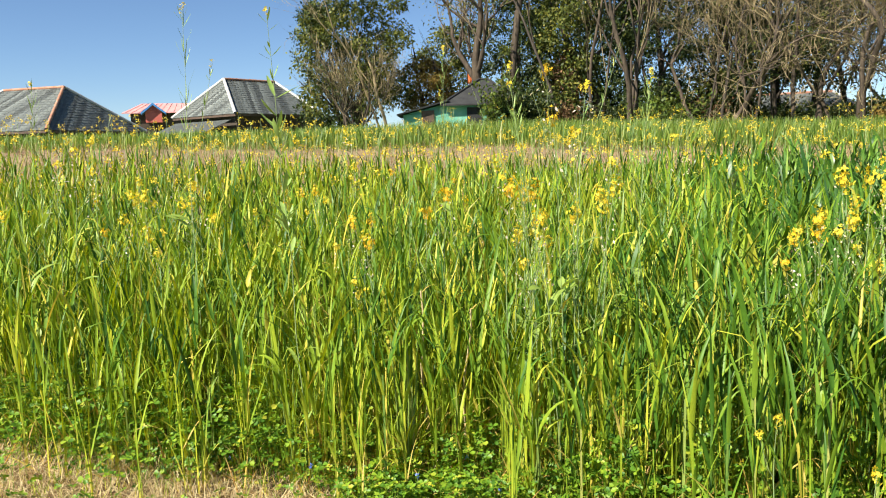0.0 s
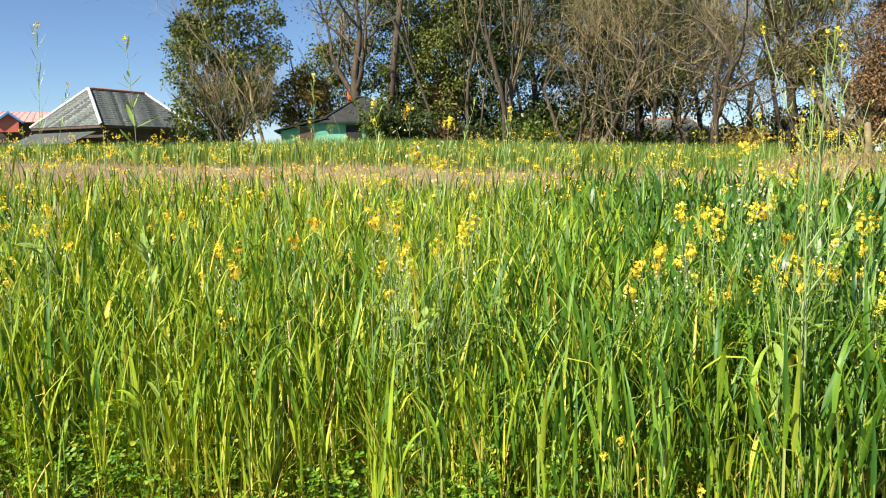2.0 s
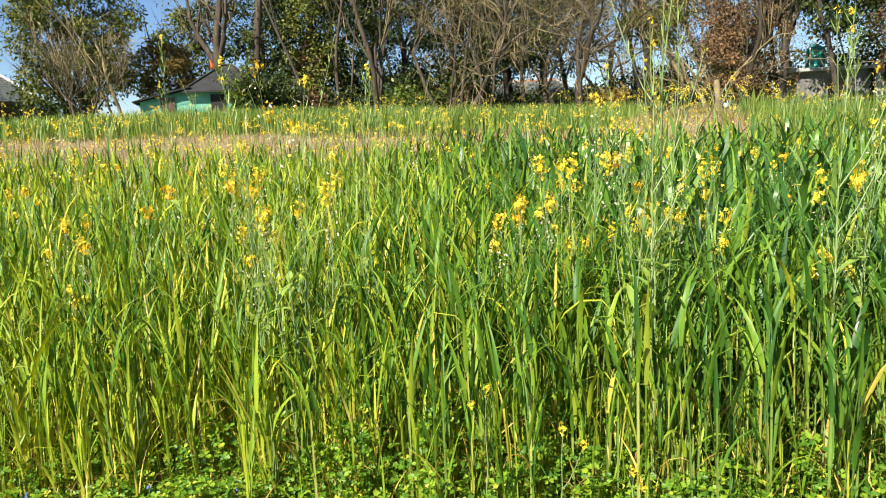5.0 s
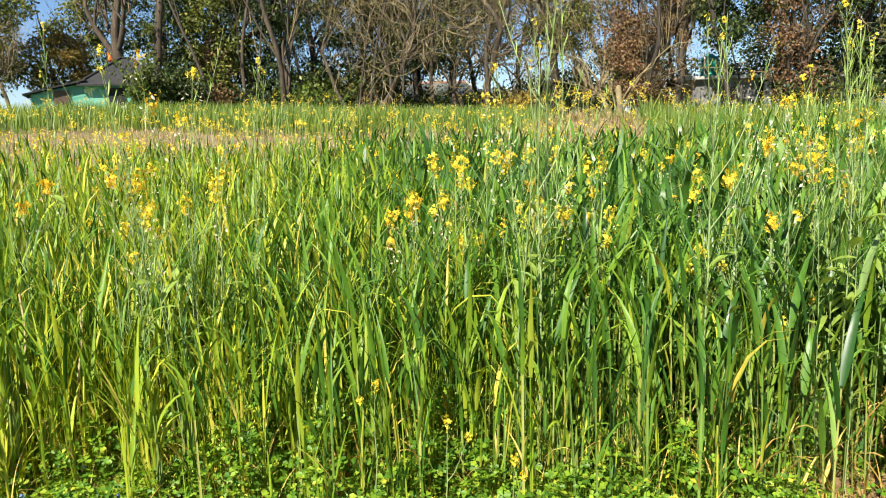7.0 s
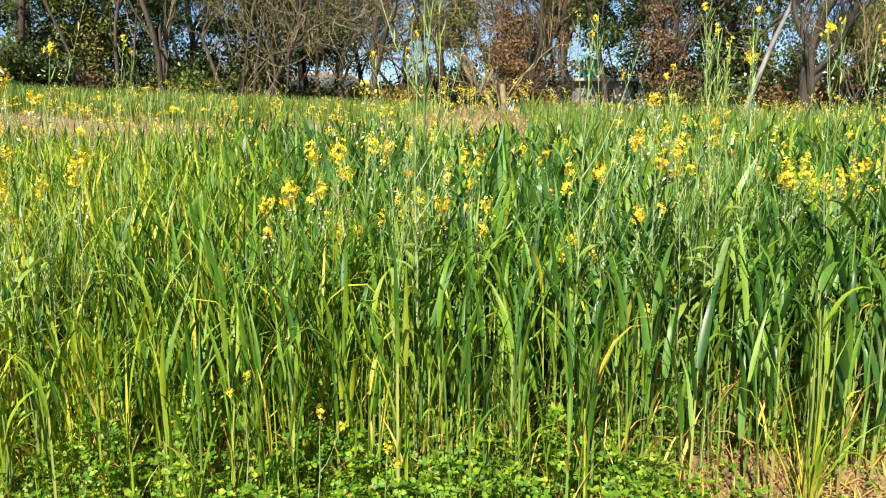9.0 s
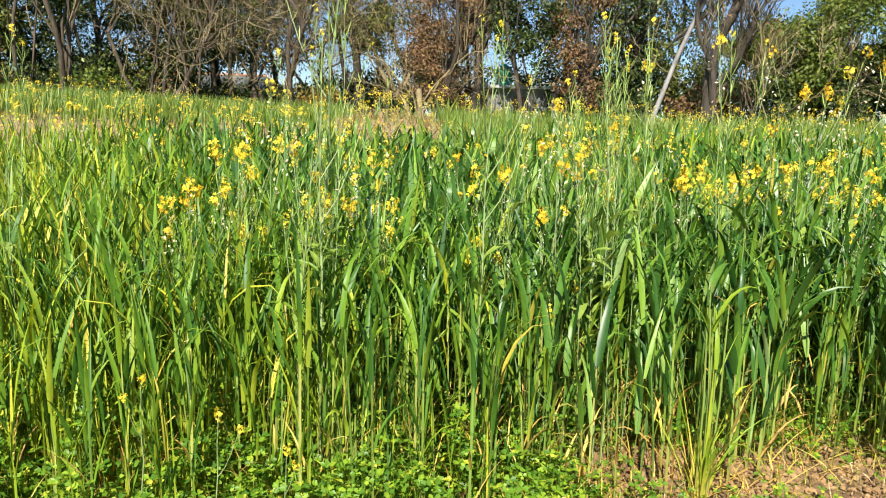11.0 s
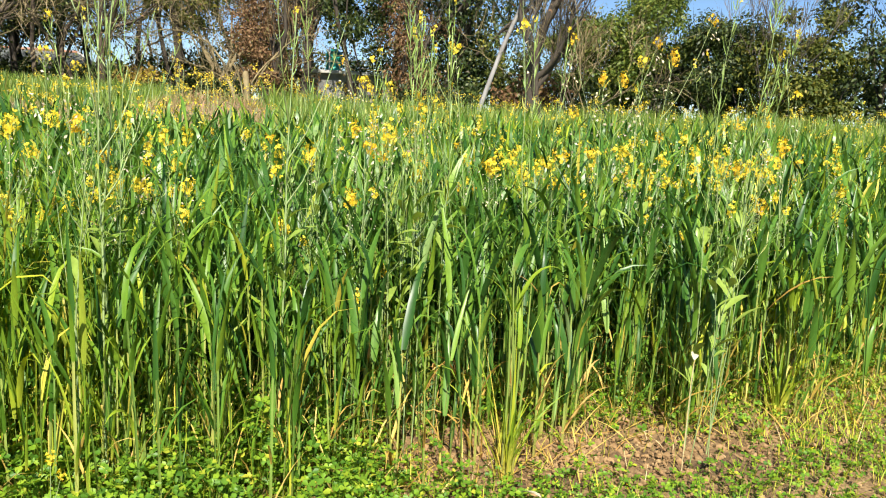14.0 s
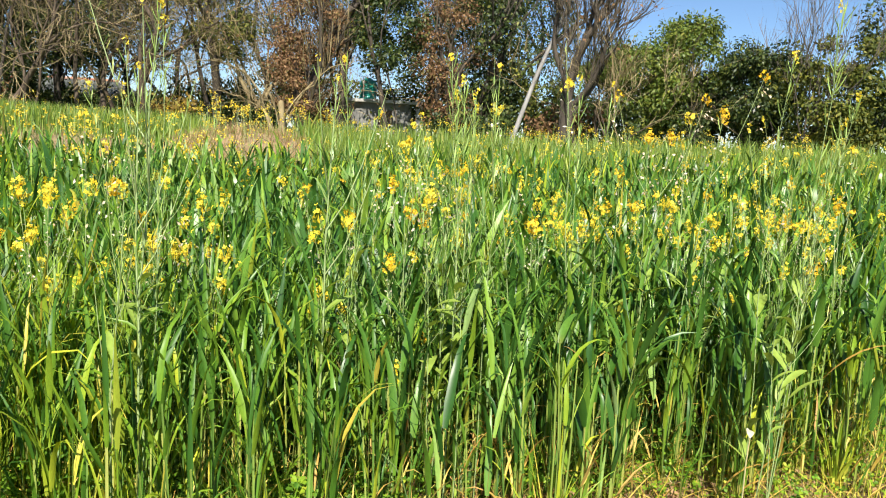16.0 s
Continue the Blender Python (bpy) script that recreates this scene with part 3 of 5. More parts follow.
def build_tuft(x, y, seed, count, tall, label):
    """A tuft of wheat that stands apart before the rows."""
    rng = np.random.default_rng(seed)
    t = thing("wheat_tuft", label, "wheat plant", x, y, float(land(x, y)), "wheat tufts before the field")
    n = count
    bag, straw = Bag(), Bag()
    base = np.stack([rng.normal(0, 0.018, n), rng.normal(0, 0.018, n), np.zeros(n)], -1)
    phi = rng.uniform(0, 2 * np.pi, n)
    blades(bag, base, phi, rng.uniform(0.02, 0.3, n), rng.gamma(1.6, 0.42, n), rng.uniform(0.25, 0.72, n) * tall, rng.uniform(0.009, 0.017, n), 7, True, rng.normal(0, 0.8, n), 1.6, 0.05, 1.0)
    k = max(4, n // 6)
    p = base[:k].copy()
    for i in range(k):
        culm = Bag()
        tube(culm, [p[i], p[i] + (0.01 * i, 0.0, 0.4 * tall), p[i] + (0.02 * i - 0.02, 0.01, 0.74 * tall)], [0.005, 0.0045, 0.003], 5, (0, 1))
        part("culm", culm, CULM, t)
    p[:, 2] += rng.uniform(0.45, 0.7, k) * tall
    blades(bag, p, rng.uniform(0, 6.28, k), rng.uniform(0.1, 0.3, k), rng.uniform(0.4, 2.6, k), rng.uniform(0.22, 0.34, k), rng.uniform(0.02, 0.032, k), 8, True, rng.normal(0, 0.4, k), 2.0, 0.6, 1.0)
    blades(straw, base[:5] + 0.01, rng.uniform(0, 6.28, 5), np.full(5, 0.7), np.full(5, 0.8), np.full(5, 0.2), np.full(5, 0.008), 5, True)
    tagged(part("foliage", bag, WHEAT_PALE if seed % 2 else WHEAT, t), kind="stuff")
    tagged(part("dry_leaves", straw, STRAW, t, "straw-yellow withered leaves"), kind="stuff")


build_tuft(3.38, 3.42, 5, 30, 1.15, "leafy green wheat tuft standing alone on bare soil")
build_tuft(4.62, 3.28, 6, 26, 1.0, "slender green wheat tuft beside bare soil")
build_tuft(5.05, 3.0, 7, 30, 0.95, "leaning bright green wheat tuft at the verge")
build_tuft(-1.62, 5.02, 9, 18, 0.45, "short pale wheat tuft in dry grass")
build_tuft(-1.2, 4.98, 13, 14, 0.6, "thin pale wheat tuft in clover")
build_tuft(-0.75, 4.95, 15, 16, 0.75, "thin yellow-green wheat tuft in clover")
build_tuft(0.45, 4.65, 17, 14, 0.6, "thin young wheat tuft in clover")
build_tuft(2.05, 4.05, 19, 14, 0.55, "thin young wheat tuft in clover")
build_tuft(-0.94, 5.17, 31, 34, 1.05, "bright yellow-green wheat tuft at the field edge")
build_tuft(-0.71, 5.19, 33, 34, 1.10, "bright yellow-green wheat tuft at the field edge")
build_tuft(-0.20, 5.01, 35, 34, 0.95, "bright yellow-green wheat tuft at the field edge")
build_tuft(-1.22, 5.63, 37, 34, 1.10, "bright yellow-green wheat tuft at the field edge")
build_tuft(-0.88, 5.49, 39, 34, 1.00, "bright yellow-green wheat tuft at the field edge")
build_tuft(-0.25, 5.22, 41, 34, 0.95, "bright yellow-green wheat tuft at the field edge")


# ---- the verge: clover, dry grass, clods ----
def verge_zone(x, y):
    """Weights of clover, dry grass and bare soil at a place."""
    s = inside(x, y)
    n1 = np.array([noise.noise((float(a) * 1.3, float(b) * 1.3, 0.5)) for a, b in zip(x, y)])
    dry_line = np.interp(x, [-6, -2.6, -1.6, -0.6, 0.3, 1.0, 1.5], [5.6, 5.3, 5.02, 4.75, 4.2, 2.6, -9])
    dry = np.clip((dry_line - y + 0.25 * n1) / 0.25, 0, 1)
    soil = np.exp(-(((x - 3.85) / 0.72) ** 2 + ((y - 3.42 + 0.55 * (x - 3.75)) / 0.3) ** 2) * 0.9) * 1.25 + 0.45 * n1
    return s, dry, np.clip(soil, 0, 1)


def build_clover():
    rng = np.random.default_rng(21)
    x, y = scatter(rng, 3100, 1.9, 6.2, -42, 90)
    s, dry, soil = verge_zone(x, y)
    want = np.where(s < 0, 1.0, np.exp(-np.clip(s, 0, 9) * np.interp(x, [2.6, 3.1], [1.6, 5.0]))) * (1 - 0.93 * dry) * (1 - 0.93 * np.clip(soil * 1.5, 0, 1)) * 0.85
    want *= np.interp(x, [2.3, 2.9, 4.0, 4.5], [1, 0.7, 0.5, 0.38]) * np.clip((s + 1.7) / 0.9, 0, 1)
    ok = rng.random(len(x)) < want
    x, y, s = x[ok], y[ok], s[ok]
    n = len(x)
    lush = np.clip(1.15 + 0.9 * np.clip(s + 0.3, -0.9, 0.45) - 0.65 * np.clip((x - 2.4) / 1.0, 0, 1) - 0.5 * np.exp(-(((x - 0.1) / 0.75) ** 2)), 0.3, 1.6)
    lumpy = np.array([noise.noise((float(a) * 4.5, float(c) * 4.5, 2.0)) for a, c in zip(x, y)])
    h = rng.uniform(0.03, 0.23, n) * lush * np.clip(0.95 + 1.3 * lumpy, 0.3, 1.6)
    z = land(x, y)
    stems, leaf = Bag(), Bag()
    phi = rng.uniform(0, 2 * np.pi, n)
    top = np.stack([x + 0.02 * np.cos(phi), y + 0.02 * np.sin(phi), z + h], -1)
    blades(stems, np.stack([x, y, z], -1), phi, np.full(n, 0.1), np.full(n, 0.3), h, np.full(n, 0.0025), 1, False, None, 1, 0, 1, "stem")
    size = rng.uniform(0.015, 0.032, n) * (0.7 + 0.3 * lush)
    tip = rng.normal(0, 0.55, (n, 2))
    up = np.stack([tip[:, 0], tip[:, 1], np.ones(n)], -1)
    up /= np.linalg.norm(up, axis=1)[:, None]
    for k in range(3):
        a = phi + k * 2.094
        d = np.stack([np.cos(a), np.sin(a), np.zeros(n)], -1)
        d -= up * (d * up).sum(1)[:, None]
        e = np.cross(up, d)
        sz = size[:, None]
        lift = up * sz * 0.22
        v = np.stack([top, top + d * sz * 0.55 - e * sz * 0.48 + lift, top + d * sz * 1.05 - e * sz * 0.3 + lift * 0.6, top + d * sz * 0.92, top + d * sz * 1.05 + e * sz * 0.3 + lift * 0.6, top + d * sz * 0.55 + e * sz * 0.48 + lift], 1)
        o = np.arange(n)[:, None] * 6
        leaf.add(v, np.concatenate([o + np.array([[0, 3, 2, 1]]), o + np.array([[0, 5, 4, 3]])]))
    t = thing("clover", "lush green clover covering the verge under the wheat", "clover", kind="stuff")
    tagged(part("clover_stalks", stems, CLOVER, t), kind="stuff")
    tagged(part("clover_leaves", leaf, CLOVER, t), kind="stuff")
    # small yellow clover blooms
    q = rng.random(n) < 0.02
    bloom = Bag()
    c = np.repeat(top[q] + (0, 0, 0.012), 7, 0) + rng.normal(0, 0.004, (q.sum() * 7, 3))
    petals(bloom, c, 0.008, rng, 0.6)
    tagged(part("clover_blooms", bloom, PETAL, t, "tiny yellow blooms"), kind="stuff")


build_clover()


def build_grass():
    rng = np.random.default_rng(31)
    hay, green, straw = Bag(), Bag(), Bag()
    x, y = scatter(rng, 1500, 2.2, 6.0)
    s, dry, soil = verge_zone(x, y)
    east = np.clip((x - 4.5) / 1.0, 0, 1)
    ok = (s < 0.1) & (rng.random(len(x)) < np.clip(dry * 1.1 + 0.16 * east + 0.03, 0, 1))
    x, y = x[ok], y[ok]
    n = len(x)
    b = np.stack([x, y, land(x, y)], -1)
    blades(hay, b, rng.uniform(0, 6.28, n), rng.uniform(0.3, 1.25, n), rng.uniform(0.0, 1.1, n), rng.uniform(0.05, 0.17, n), rng.uniform(0.002, 0.0046, n), 3, False, rng.normal(0, 1, n))
    x, y = scatter(rng, 3500, 2.6, 6.2, -46, 5)
    s, dry, soil = verge_zone(x, y)
    ok = (s < 0.05) & (rng.random(len(x)) < dry)
    x, y = x[ok], y[ok]
    n = len(x)
    blades(hay, np.stack([x, y, land(x, y)], -1), rng.uniform(0, 6.28, n), rng.uniform(0.5, 1.45, n), rng.uniform(-0.3, 0.9, n), rng.uniform(0.06, 0.2, n), rng.uniform(0.002, 0.005, n), 3, False, rng.normal(0, 1, n))
    x, y = scatter(rng, 1000, 2.2, 8.0)
    s, dry, soil = verge_zone(x, y)
    east = np.clip((x - 4.3) / 0.8, 0, 1)
    ok = (s < 0.15) & (rng.random(len(x)) < np.clip(0.12 + 0.15 * dry + 0.85 * east, 0, 1) * (1 - 0.7 * soil))
    x, y = x[ok], y[ok]
    n = len(x)
    blades(green, np.stack([x, y, land(x, y)], -1), rng.uniform(0, 6.28, n), rng.uniform(0.1, 0.7, n), rng.uniform(0.1, 1.2, n), rng.uniform(0.06, 0.2, n), rng.uniform(0.003, 0.006, n), 4, False, rng.normal(0, 1, n))
    # sparser growth round and behind the viewpoint
    for bag, dens, long, far in ((hay, 380, 0.15, 6.5), (green, 220, 0.12, 6.5)):
        x, y = scatter(rng, dens, 0.25, far, 84, 314)
        x2, y2 = scatter(rng, dens, 0.25, 2.3, -46, 84)
        x, y = np.concatenate([x, x2]), np.concatenate([y, y2])
        cl = np.array([noise.noise((float(a) * 0.9, float(c) * 0.9, 4.0)) for a, c in zip(x, y)])
        ok = (inside(x, y) < 0) & (rng.random(len(x)) < np.clip(0.6 + (0.9 if bag is hay else -0.9) * cl, 0.1, 1) * np.exp(-np.clip(-inside(x, y) - 1.5, 0, 9) / 1.1))
        x, y = x[ok], y[ok]
        n = len(x)
        blades(bag, np.stack([x, y, land(x, y)], -1), rng.uniform(0, 6.28, n), rng.uniform(0.3, 1.25, n), rng.uniform(0, 1, n), rng.uniform(0.4, 1.3, n) * long, rng.uniform(0.003, 0.006, n), 2, False, rng.normal(0, 1, n))
    # straw litter at the feet of the wheat
    x, y = scatter(rng, 210, 2.6, 8.0)
    s = inside(x, y)
    ok = (s > np.where(x > 2.4, -0.45, -0.25)) & (s < 1.0)
    x, y = x[ok], y[ok]
    n = len(x)
    blades(straw, np.stack([x, y, land(x, y) + 0.01], -1), rng.uniform(0, 6.28, n), rng.uniform(0.3, 1.4, n), rng.uniform(0.0, 1.0, n), rng.uniform(0.1, 0.32, n), rng.uniform(0.004, 0.009, n), 5, False, rng.normal(0, 1, n))
    t = thing("verge_grass", "dry straw-coloured grass and short green blades on the verge", "grass", kind="stuff")
    for nm, bg, m in (("dry_blades", hay, HAY), ("green_blades", green, WHEAT_PALE), ("straw_litter", straw, STRAW)):
        tagged(part(nm, bg, m, t), kind="stuff")


build_grass()


def build_clods():
    rng = np.random.default_rng(41)
    n = 3600
    x, y = rng.normal(3.85, 0.6, n), None
    y = 3.36 - 0.55 * (x - 4.0) + rng.normal(0, 0.3, n)
    bm = bmesh.new()
    bmesh.ops.create_icosphere(bm, subdivisions=1, radius=1)
    me = bpy.data.meshes.new("clod_shape")
    bm.to_mesh(me)
    bm.free()
    co = np.array([v.co[:] for v in me.vertices])
    tri = np.array([p.vertices[:] for p in me.polygons])
    quad = np.concatenate([tri, tri[:, :1]], 1)
    bpy.data.meshes.remove(me)
    verts, tris, o = [], [], 0
    size = np.clip(rng.lognormal(-5.4, 0.65, n), 0.0025, 0.026)
    for i in range(n):
        k = co * (1 + rng.normal(0, 0.22, (len(co), 1))) * size[i] * rng.uniform(0.7, 1.3, 3)
        verts.append(k + (x[i], y[i], float(land(x[i], y[i])) + 0.006 + size[i] * 0.3))
        tris.append(tri + o)
        o += len(co)
    me = bpy.data.meshes.new("soil_clods")
    me.from_pydata(np.concatenate(verts).tolist(), [], np.concatenate(tris).tolist())
    me.materials.append(CLOD)
    tagged(new("soil_clods", me), "loose reddish-brown soil clods at the field edge", "soil", kind="stuff")


build_clods()


# ---- mustard ----
def flower_head(rng, top, spread, count, size):
    """A raceme's head: four-petalled flowers on short stalks from one point."""
    top = np.asarray(top, float)
    d = rng.normal(size=(count, 3))
    d[:, 2] = d[:, 2] * 0.6 + 0.25
    d /= np.linalg.norm(d, axis=1)[:, None]
    c = top + d * spread * rng.uniform(0.4, 1.1, (count, 1)) * (0.9, 0.9, 1.9)
    e = np.cross(d, rng.normal(size=(count, 3)))
    e /= np.linalg.norm(e, axis=1)[:, None]
    g = np.cross(d, e)
    verts, faces = [top - (0, 0, spread * 0.9), top - (spread * 0.06, 0, spread * 0.9)], []
    for i in range(count):
        o = len(verts)
        verts += [c[i], c[i] + e[i] * size * 0.12]
        faces.append((0, 1, o + 1, o))
        for a in (e[i], g[i], -e[i], -g[i]):
            a = a + d[i] * rng.uniform(0.0, 0.6)
            s, w = np.cross(d[i], a), size * rng.uniform(0.7, 1.25)
            k = len(verts)
            verts += [c[i] + a * w * 0.65 - s * w * 0.42, c[i] + a * w * 1.05, c[i] + a * w * 0.65 + s * w * 0.42]
            faces.append((o, k, k + 1, k + 2))
    bag = Bag()
    bag.add(np.array(verts), faces)
    return bag


def mustard(seed, kind):
    """One mustard plant one metre tall, to be scaled; kind: tall with pods, bushy, or low."""
    rng = np.random.default_rng(seed)
    label = {
        "tall": "tall thin mustard plant with slim green pods",
        "bushy": "branching mustard plant with orange-yellow flowers and wilted petals",
        "low": "small mustard plant with one pale yellow flower head",
        "podded": "tall thin mustard plant with long swollen green pods",
        "lanky": "tall straggling mustard plant with small yellow flower heads",
        "spire": "stout pale mustard stalk set with upright green pods",
    }[kind]
    t = thing("mustard_plant", label, "mustard plant", group="mustard plants among the wheat")
    stem, pod, wilt = Bag(), Bag(), Bag()
    k = 7
    bow = rng.normal(0, 0.035, 2)
    u = np.linspace(0, 1, k)
    line = np.stack([bow[0] * u**2 + rng.normal(0, 0.004, k), bow[1] * u**2 + rng.normal(0, 0.004, k), u], -1)
    line[0, :2] = 0
    thick = {"tall": 0.0014, "podded": 0.0016, "bushy": 0.003, "low": 0.006, "lanky": 0.0022, "spire": 0.0034}[kind]
    tube(stem, line, thick * (1 - 0.72 * u), 5)
    tips = [line[-1]]
    arms = {"tall": 1, "podded": 0, "bushy": 1 + seed % 3, "low": 1, "lanky": 1, "spire": 3}[kind]
    for a in range(arms):
        s = rng.uniform(0.45, 0.8) if kind != "lanky" else rng.uniform(0.62, 0.88)
        p0 = np.array([np.interp(s, u, line[:, i]) for i in range(3)])
        az, ln = rng.uniform(0, 6.28), rng.uniform(0.16, 0.34) * (1.2 - 0.4 * s)
        out = np.array([math.cos(az), math.sin(az), 0])
        w = np.linspace(0, 1, 5)[:, None]
        arm = p0 + out * ln * 0.42 * w**0.8 + np.array([0, 0, 1.0]) * ln * w**1.15
        tube(stem, arm, thick * 0.5 * (1 - 0.6 * w[:, 0]), 4)
        tips.append(arm[-1])
        m = rng.integers(5, 11)
        s0 = rng.uniform(0.35, 0.9, m)
        q = p0 + out * ln * 0.42 * s0[:, None] ** 0.8 + np.array([0, 0, 1.0]) * ln * s0[:, None] ** 1.15
        blades(pod, q, rng.uniform(0, 6.28, m), rng.uniform(0.4, 0.9, m), np.full(m, -0.35), rng.uniform(0.018, 0.035, m), np.full(m, 0.0022), 3, False, None, 1, 0, 1, "leaf")
    # pods up the raceme
    m = {"tall": 42, "podded": 34, "bushy": 12, "low": 4, "lanky": 16, "spire": 54}[kind]
    s0 = np.sort(rng.uniform(0.4 if kind == "spire" else 0.5, 0.98, m))
    q = np.stack([np.interp(s0, u, line[:, i]) for i in range(3)], -1)
    az = np.arange(m) * 2.4 + rng.normal(0, 0.3, m)
    blades(pod if kind not in ("tall", "podded", "spire") else Bag(), q, az, rng.uniform(0.55, 0.95, m), rng.uniform(-0.55, -0.2, m), rng.uniform(0.035, 0.06, m) * (1.25 - 0.7 * (s0 - 0.5)), np.full(m, 0.0028 if kind == "tall" else 0.003), 4, True, None, 1, 0.2, 1, "leaf")
    if kind == "podded":
        for one in range(m):
            bg = Bag()
            blades(bg, q[one:one + 1], az[one:one + 1], rng.uniform(0.6, 1.25, 1), rng.uniform(-0.6, -0.1, 1), rng.uniform(0.04, 0.06, 1) * (1.0 if s0[one] < 0.85 else 0.6), np.full(1, 0.0105 if s0[one] < 0.85 else 0.004), 6, True, None, 1, 0.2, 1, "leaf")
            part("pod", bg, POD, t)
    if kind in ("tall", "spire"):
        for one in range(m):
            bg = Bag()
            blades(bg, q[one:one + 1], az[one:one + 1], rng.uniform(0.45, 0.8, 1), rng.uniform(-0.55, -0.2, 1), rng.uniform(0.035, 0.058, 1), np.full(1, 0.002 + 0.0006 * (seed % 2)), 4, True, None, 1, 0.2, 1, "leaf")
            part("pod", bg, POD, t)
    # leaves
    m = {"tall": 5, "podded": 3, "bushy": 7, "low": 5, "lanky": 6, "spire": 4}[kind]
    s0 = rng.uniform(0.12, 0.6, m)
    q = np.stack([np.interp(s0, u, line[:, i]) for i in range(3)], -1)
    for one in range(m):
        leaf = Bag()
        blades(leaf, q[one:one + 1], rng.uniform(0, 6.28, 1), rng.uniform(0.5, 0.95, 1), rng.uniform(0.3, 1.0, 1), rng.uniform(0.04, 0.1, 1), rng.uniform(0.01, 0.022, 1), 5, True, rng.normal(0, 0.3, 1), 1.2, 0.3, 1, "leaf")
        part("leaf", leaf, BROADLEAF, t)
    part("stem", stem, STALK, t)
    if pod.n:
        tagged(part("seed_spray", pod, POD, t), kind="stuff")
    for i, tip in enumerate(tips):
        if kind != "low" and i > 0 and rng.random() < 0.55:
            continue
        cnt = {"tall": 4, "podded": 4, "bushy": 13, "low": 12, "lanky": 10, "spire": 3}[kind]
        spr = {"tall": 0.007, "podded": 0.005, "bushy": 0.024, "low": 0.026, "lanky": 0.016, "spire": 0.006}[kind]
        siz = {"tall": 0.0036, "podded": 0.003, "bushy": 0.0086, "low": 0.011, "lanky": 0.0054, "spire": 0.0038}[kind]
        if i == 0:
            spr, cnt, siz = spr * 1.15, cnt + 4, siz * 1.05
        part("flower_head", flower_head(rng, tip, spr, cnt, siz), PETAL_DEEP if kind in ("bushy", "lanky") and seed % 3 == 0 else PETAL, t, "orange-yellow flower head")
        if kind in ("bushy", "lanky"):
            m = rng.integers(9, 17)
            c = tip + np.stack([rng.normal(0, 0.013, m), rng.normal(0, 0.013, m), -rng.uniform(0.02, 0.17, m)], -1)
            petals(wilt, c, rng.uniform(0.007, 0.015, m), rng, -0.5)
    if wilt.n:
        tagged(part("wilted_petals", wilt, WILTED, t, "pale wilted petals"), kind="stuff")
    return t


def build_mustard():
    rng = np.random.default_rng(51)
    kinds = {"podded": [mustard(65, "podded")], "spire": [mustard(96 + i, "spire") for i in range(3)], "tall": [mustard(60 + i, "tall") for i in range(4)], "bushy": [mustard(70 + i, "bushy") for i in range(6)], "low": [mustard(80 + i, "low") for i in range(2)], "lanky": [mustard(90 + i, "lanky") for i in range(5)]}
    used = set()

    def plant(kind, x, y, top, which=None):
        t = kinds[kind][rng.integers(len(kinds[kind])) if which is None else which]
        z = float(land(x, y))
        m = pose(x, y, z, rng.normal(0, 2), rng.normal(0, 2), rng.uniform(0, 360)) @ Matrix.Scale((top - z) / t.scale[0], 4)
        if t.name in used:
            copy_thing(t, m)
        else:
            used.add(t.name)
            t.matrix_basis = m

    # plants that stand out, by the place of their head
    for kind, places in (("podded", TALL[1:2]), ("spire", SPIRES), ("tall", TALL[:1] + TALL[2:] + STALKS), ("bushy", BUSHY), ("low", LOW)):
        for x, y, top in places:
            plant("lanky" if kind == "bushy" and top > 1.45 else kind, x, y, top)
    for _ in range(60):
        px, py = rng.uniform(4.4, 7.2), rng.uniform(2.9, 5.2)
        if inside(px, py) > 0.2:
            plant("bushy", px, py, float(land(px, py)) + rng.uniform(0.9, 1.35))
    # the rest of the near ones by chance: thick towards the east, thin in the west
    x, y = scatter(rng, 4.0, 4.6, 9.0)
    b = np.degrees(np.arctan2(x - CX, y - CY))
    s = inside(x, y)
    like = np.interp(b, [-46, -30, -12, 5, 18, 30, 45, 60, 84], [0.5, 0.45, 0.15, 0.15, 0.25, 0.5, 0.8, 1.0, 1.0])
    ok = (s > 0.7) & (rng.random(len(x)) < like)
    for px, py, ps in zip(x[ok], y[ok], s[ok]):
        z = float(land(px, py))
        if rng.random() < 0.08 and ps > 0.6:
            plant("tall", px, py, z + rng.uniform(1.35, 1.75))
        else:
            plant("bushy", px, py, z + rng.uniform(0.85, 1.3))


SPIRES = [(2.01, 4.22, 1.92), (2.06, 4.37, 2.14), (2.67, 4.08, 1.92), (1.93, 4.3, 1.5)]
STALKS = [(3.22, 3.92, 1.95), (3.3, 4.0, 1.8), (3.12, 3.9, 1.75), (3.38, 4.08, 1.9), (4.3, 3.1, 2.1), (4.42, 3.05, 1.95), (4.25, 2.95, 1.7), (2.1, 4.4, 1.7), (3.6, 4.2, 1.85)]
TALL = [(-1.49, 5.57, 2.43), (-0.65, 4.96, 2.22), (-2.38, 5.5, 2.12), (-2.69, 5.90, 2.07), (-0.13, 6.92, 2.28), (0.45, 4.86, 1.93), (1.03, 6.04, 1.92), (2.05, 4.31, 2.07), (3.17, 3.80, 1.92), (2.73, 4.04, 1.64), (3.16, 3.84, 2.04), (3.39, 3.90, 2.00), (3.45, 4.26, 1.89), (4.10, 4.01, 2.01), (4.39, 4.22, 2.04), (4.34, 3.01, 2.31), (4.13, 2.98, 1.84), (0.93, 5.17, 1.93), (2.11, 4.52, 1.85), (2.98, 4.22, 2.04), (0.58, 4.82, 1.86)]
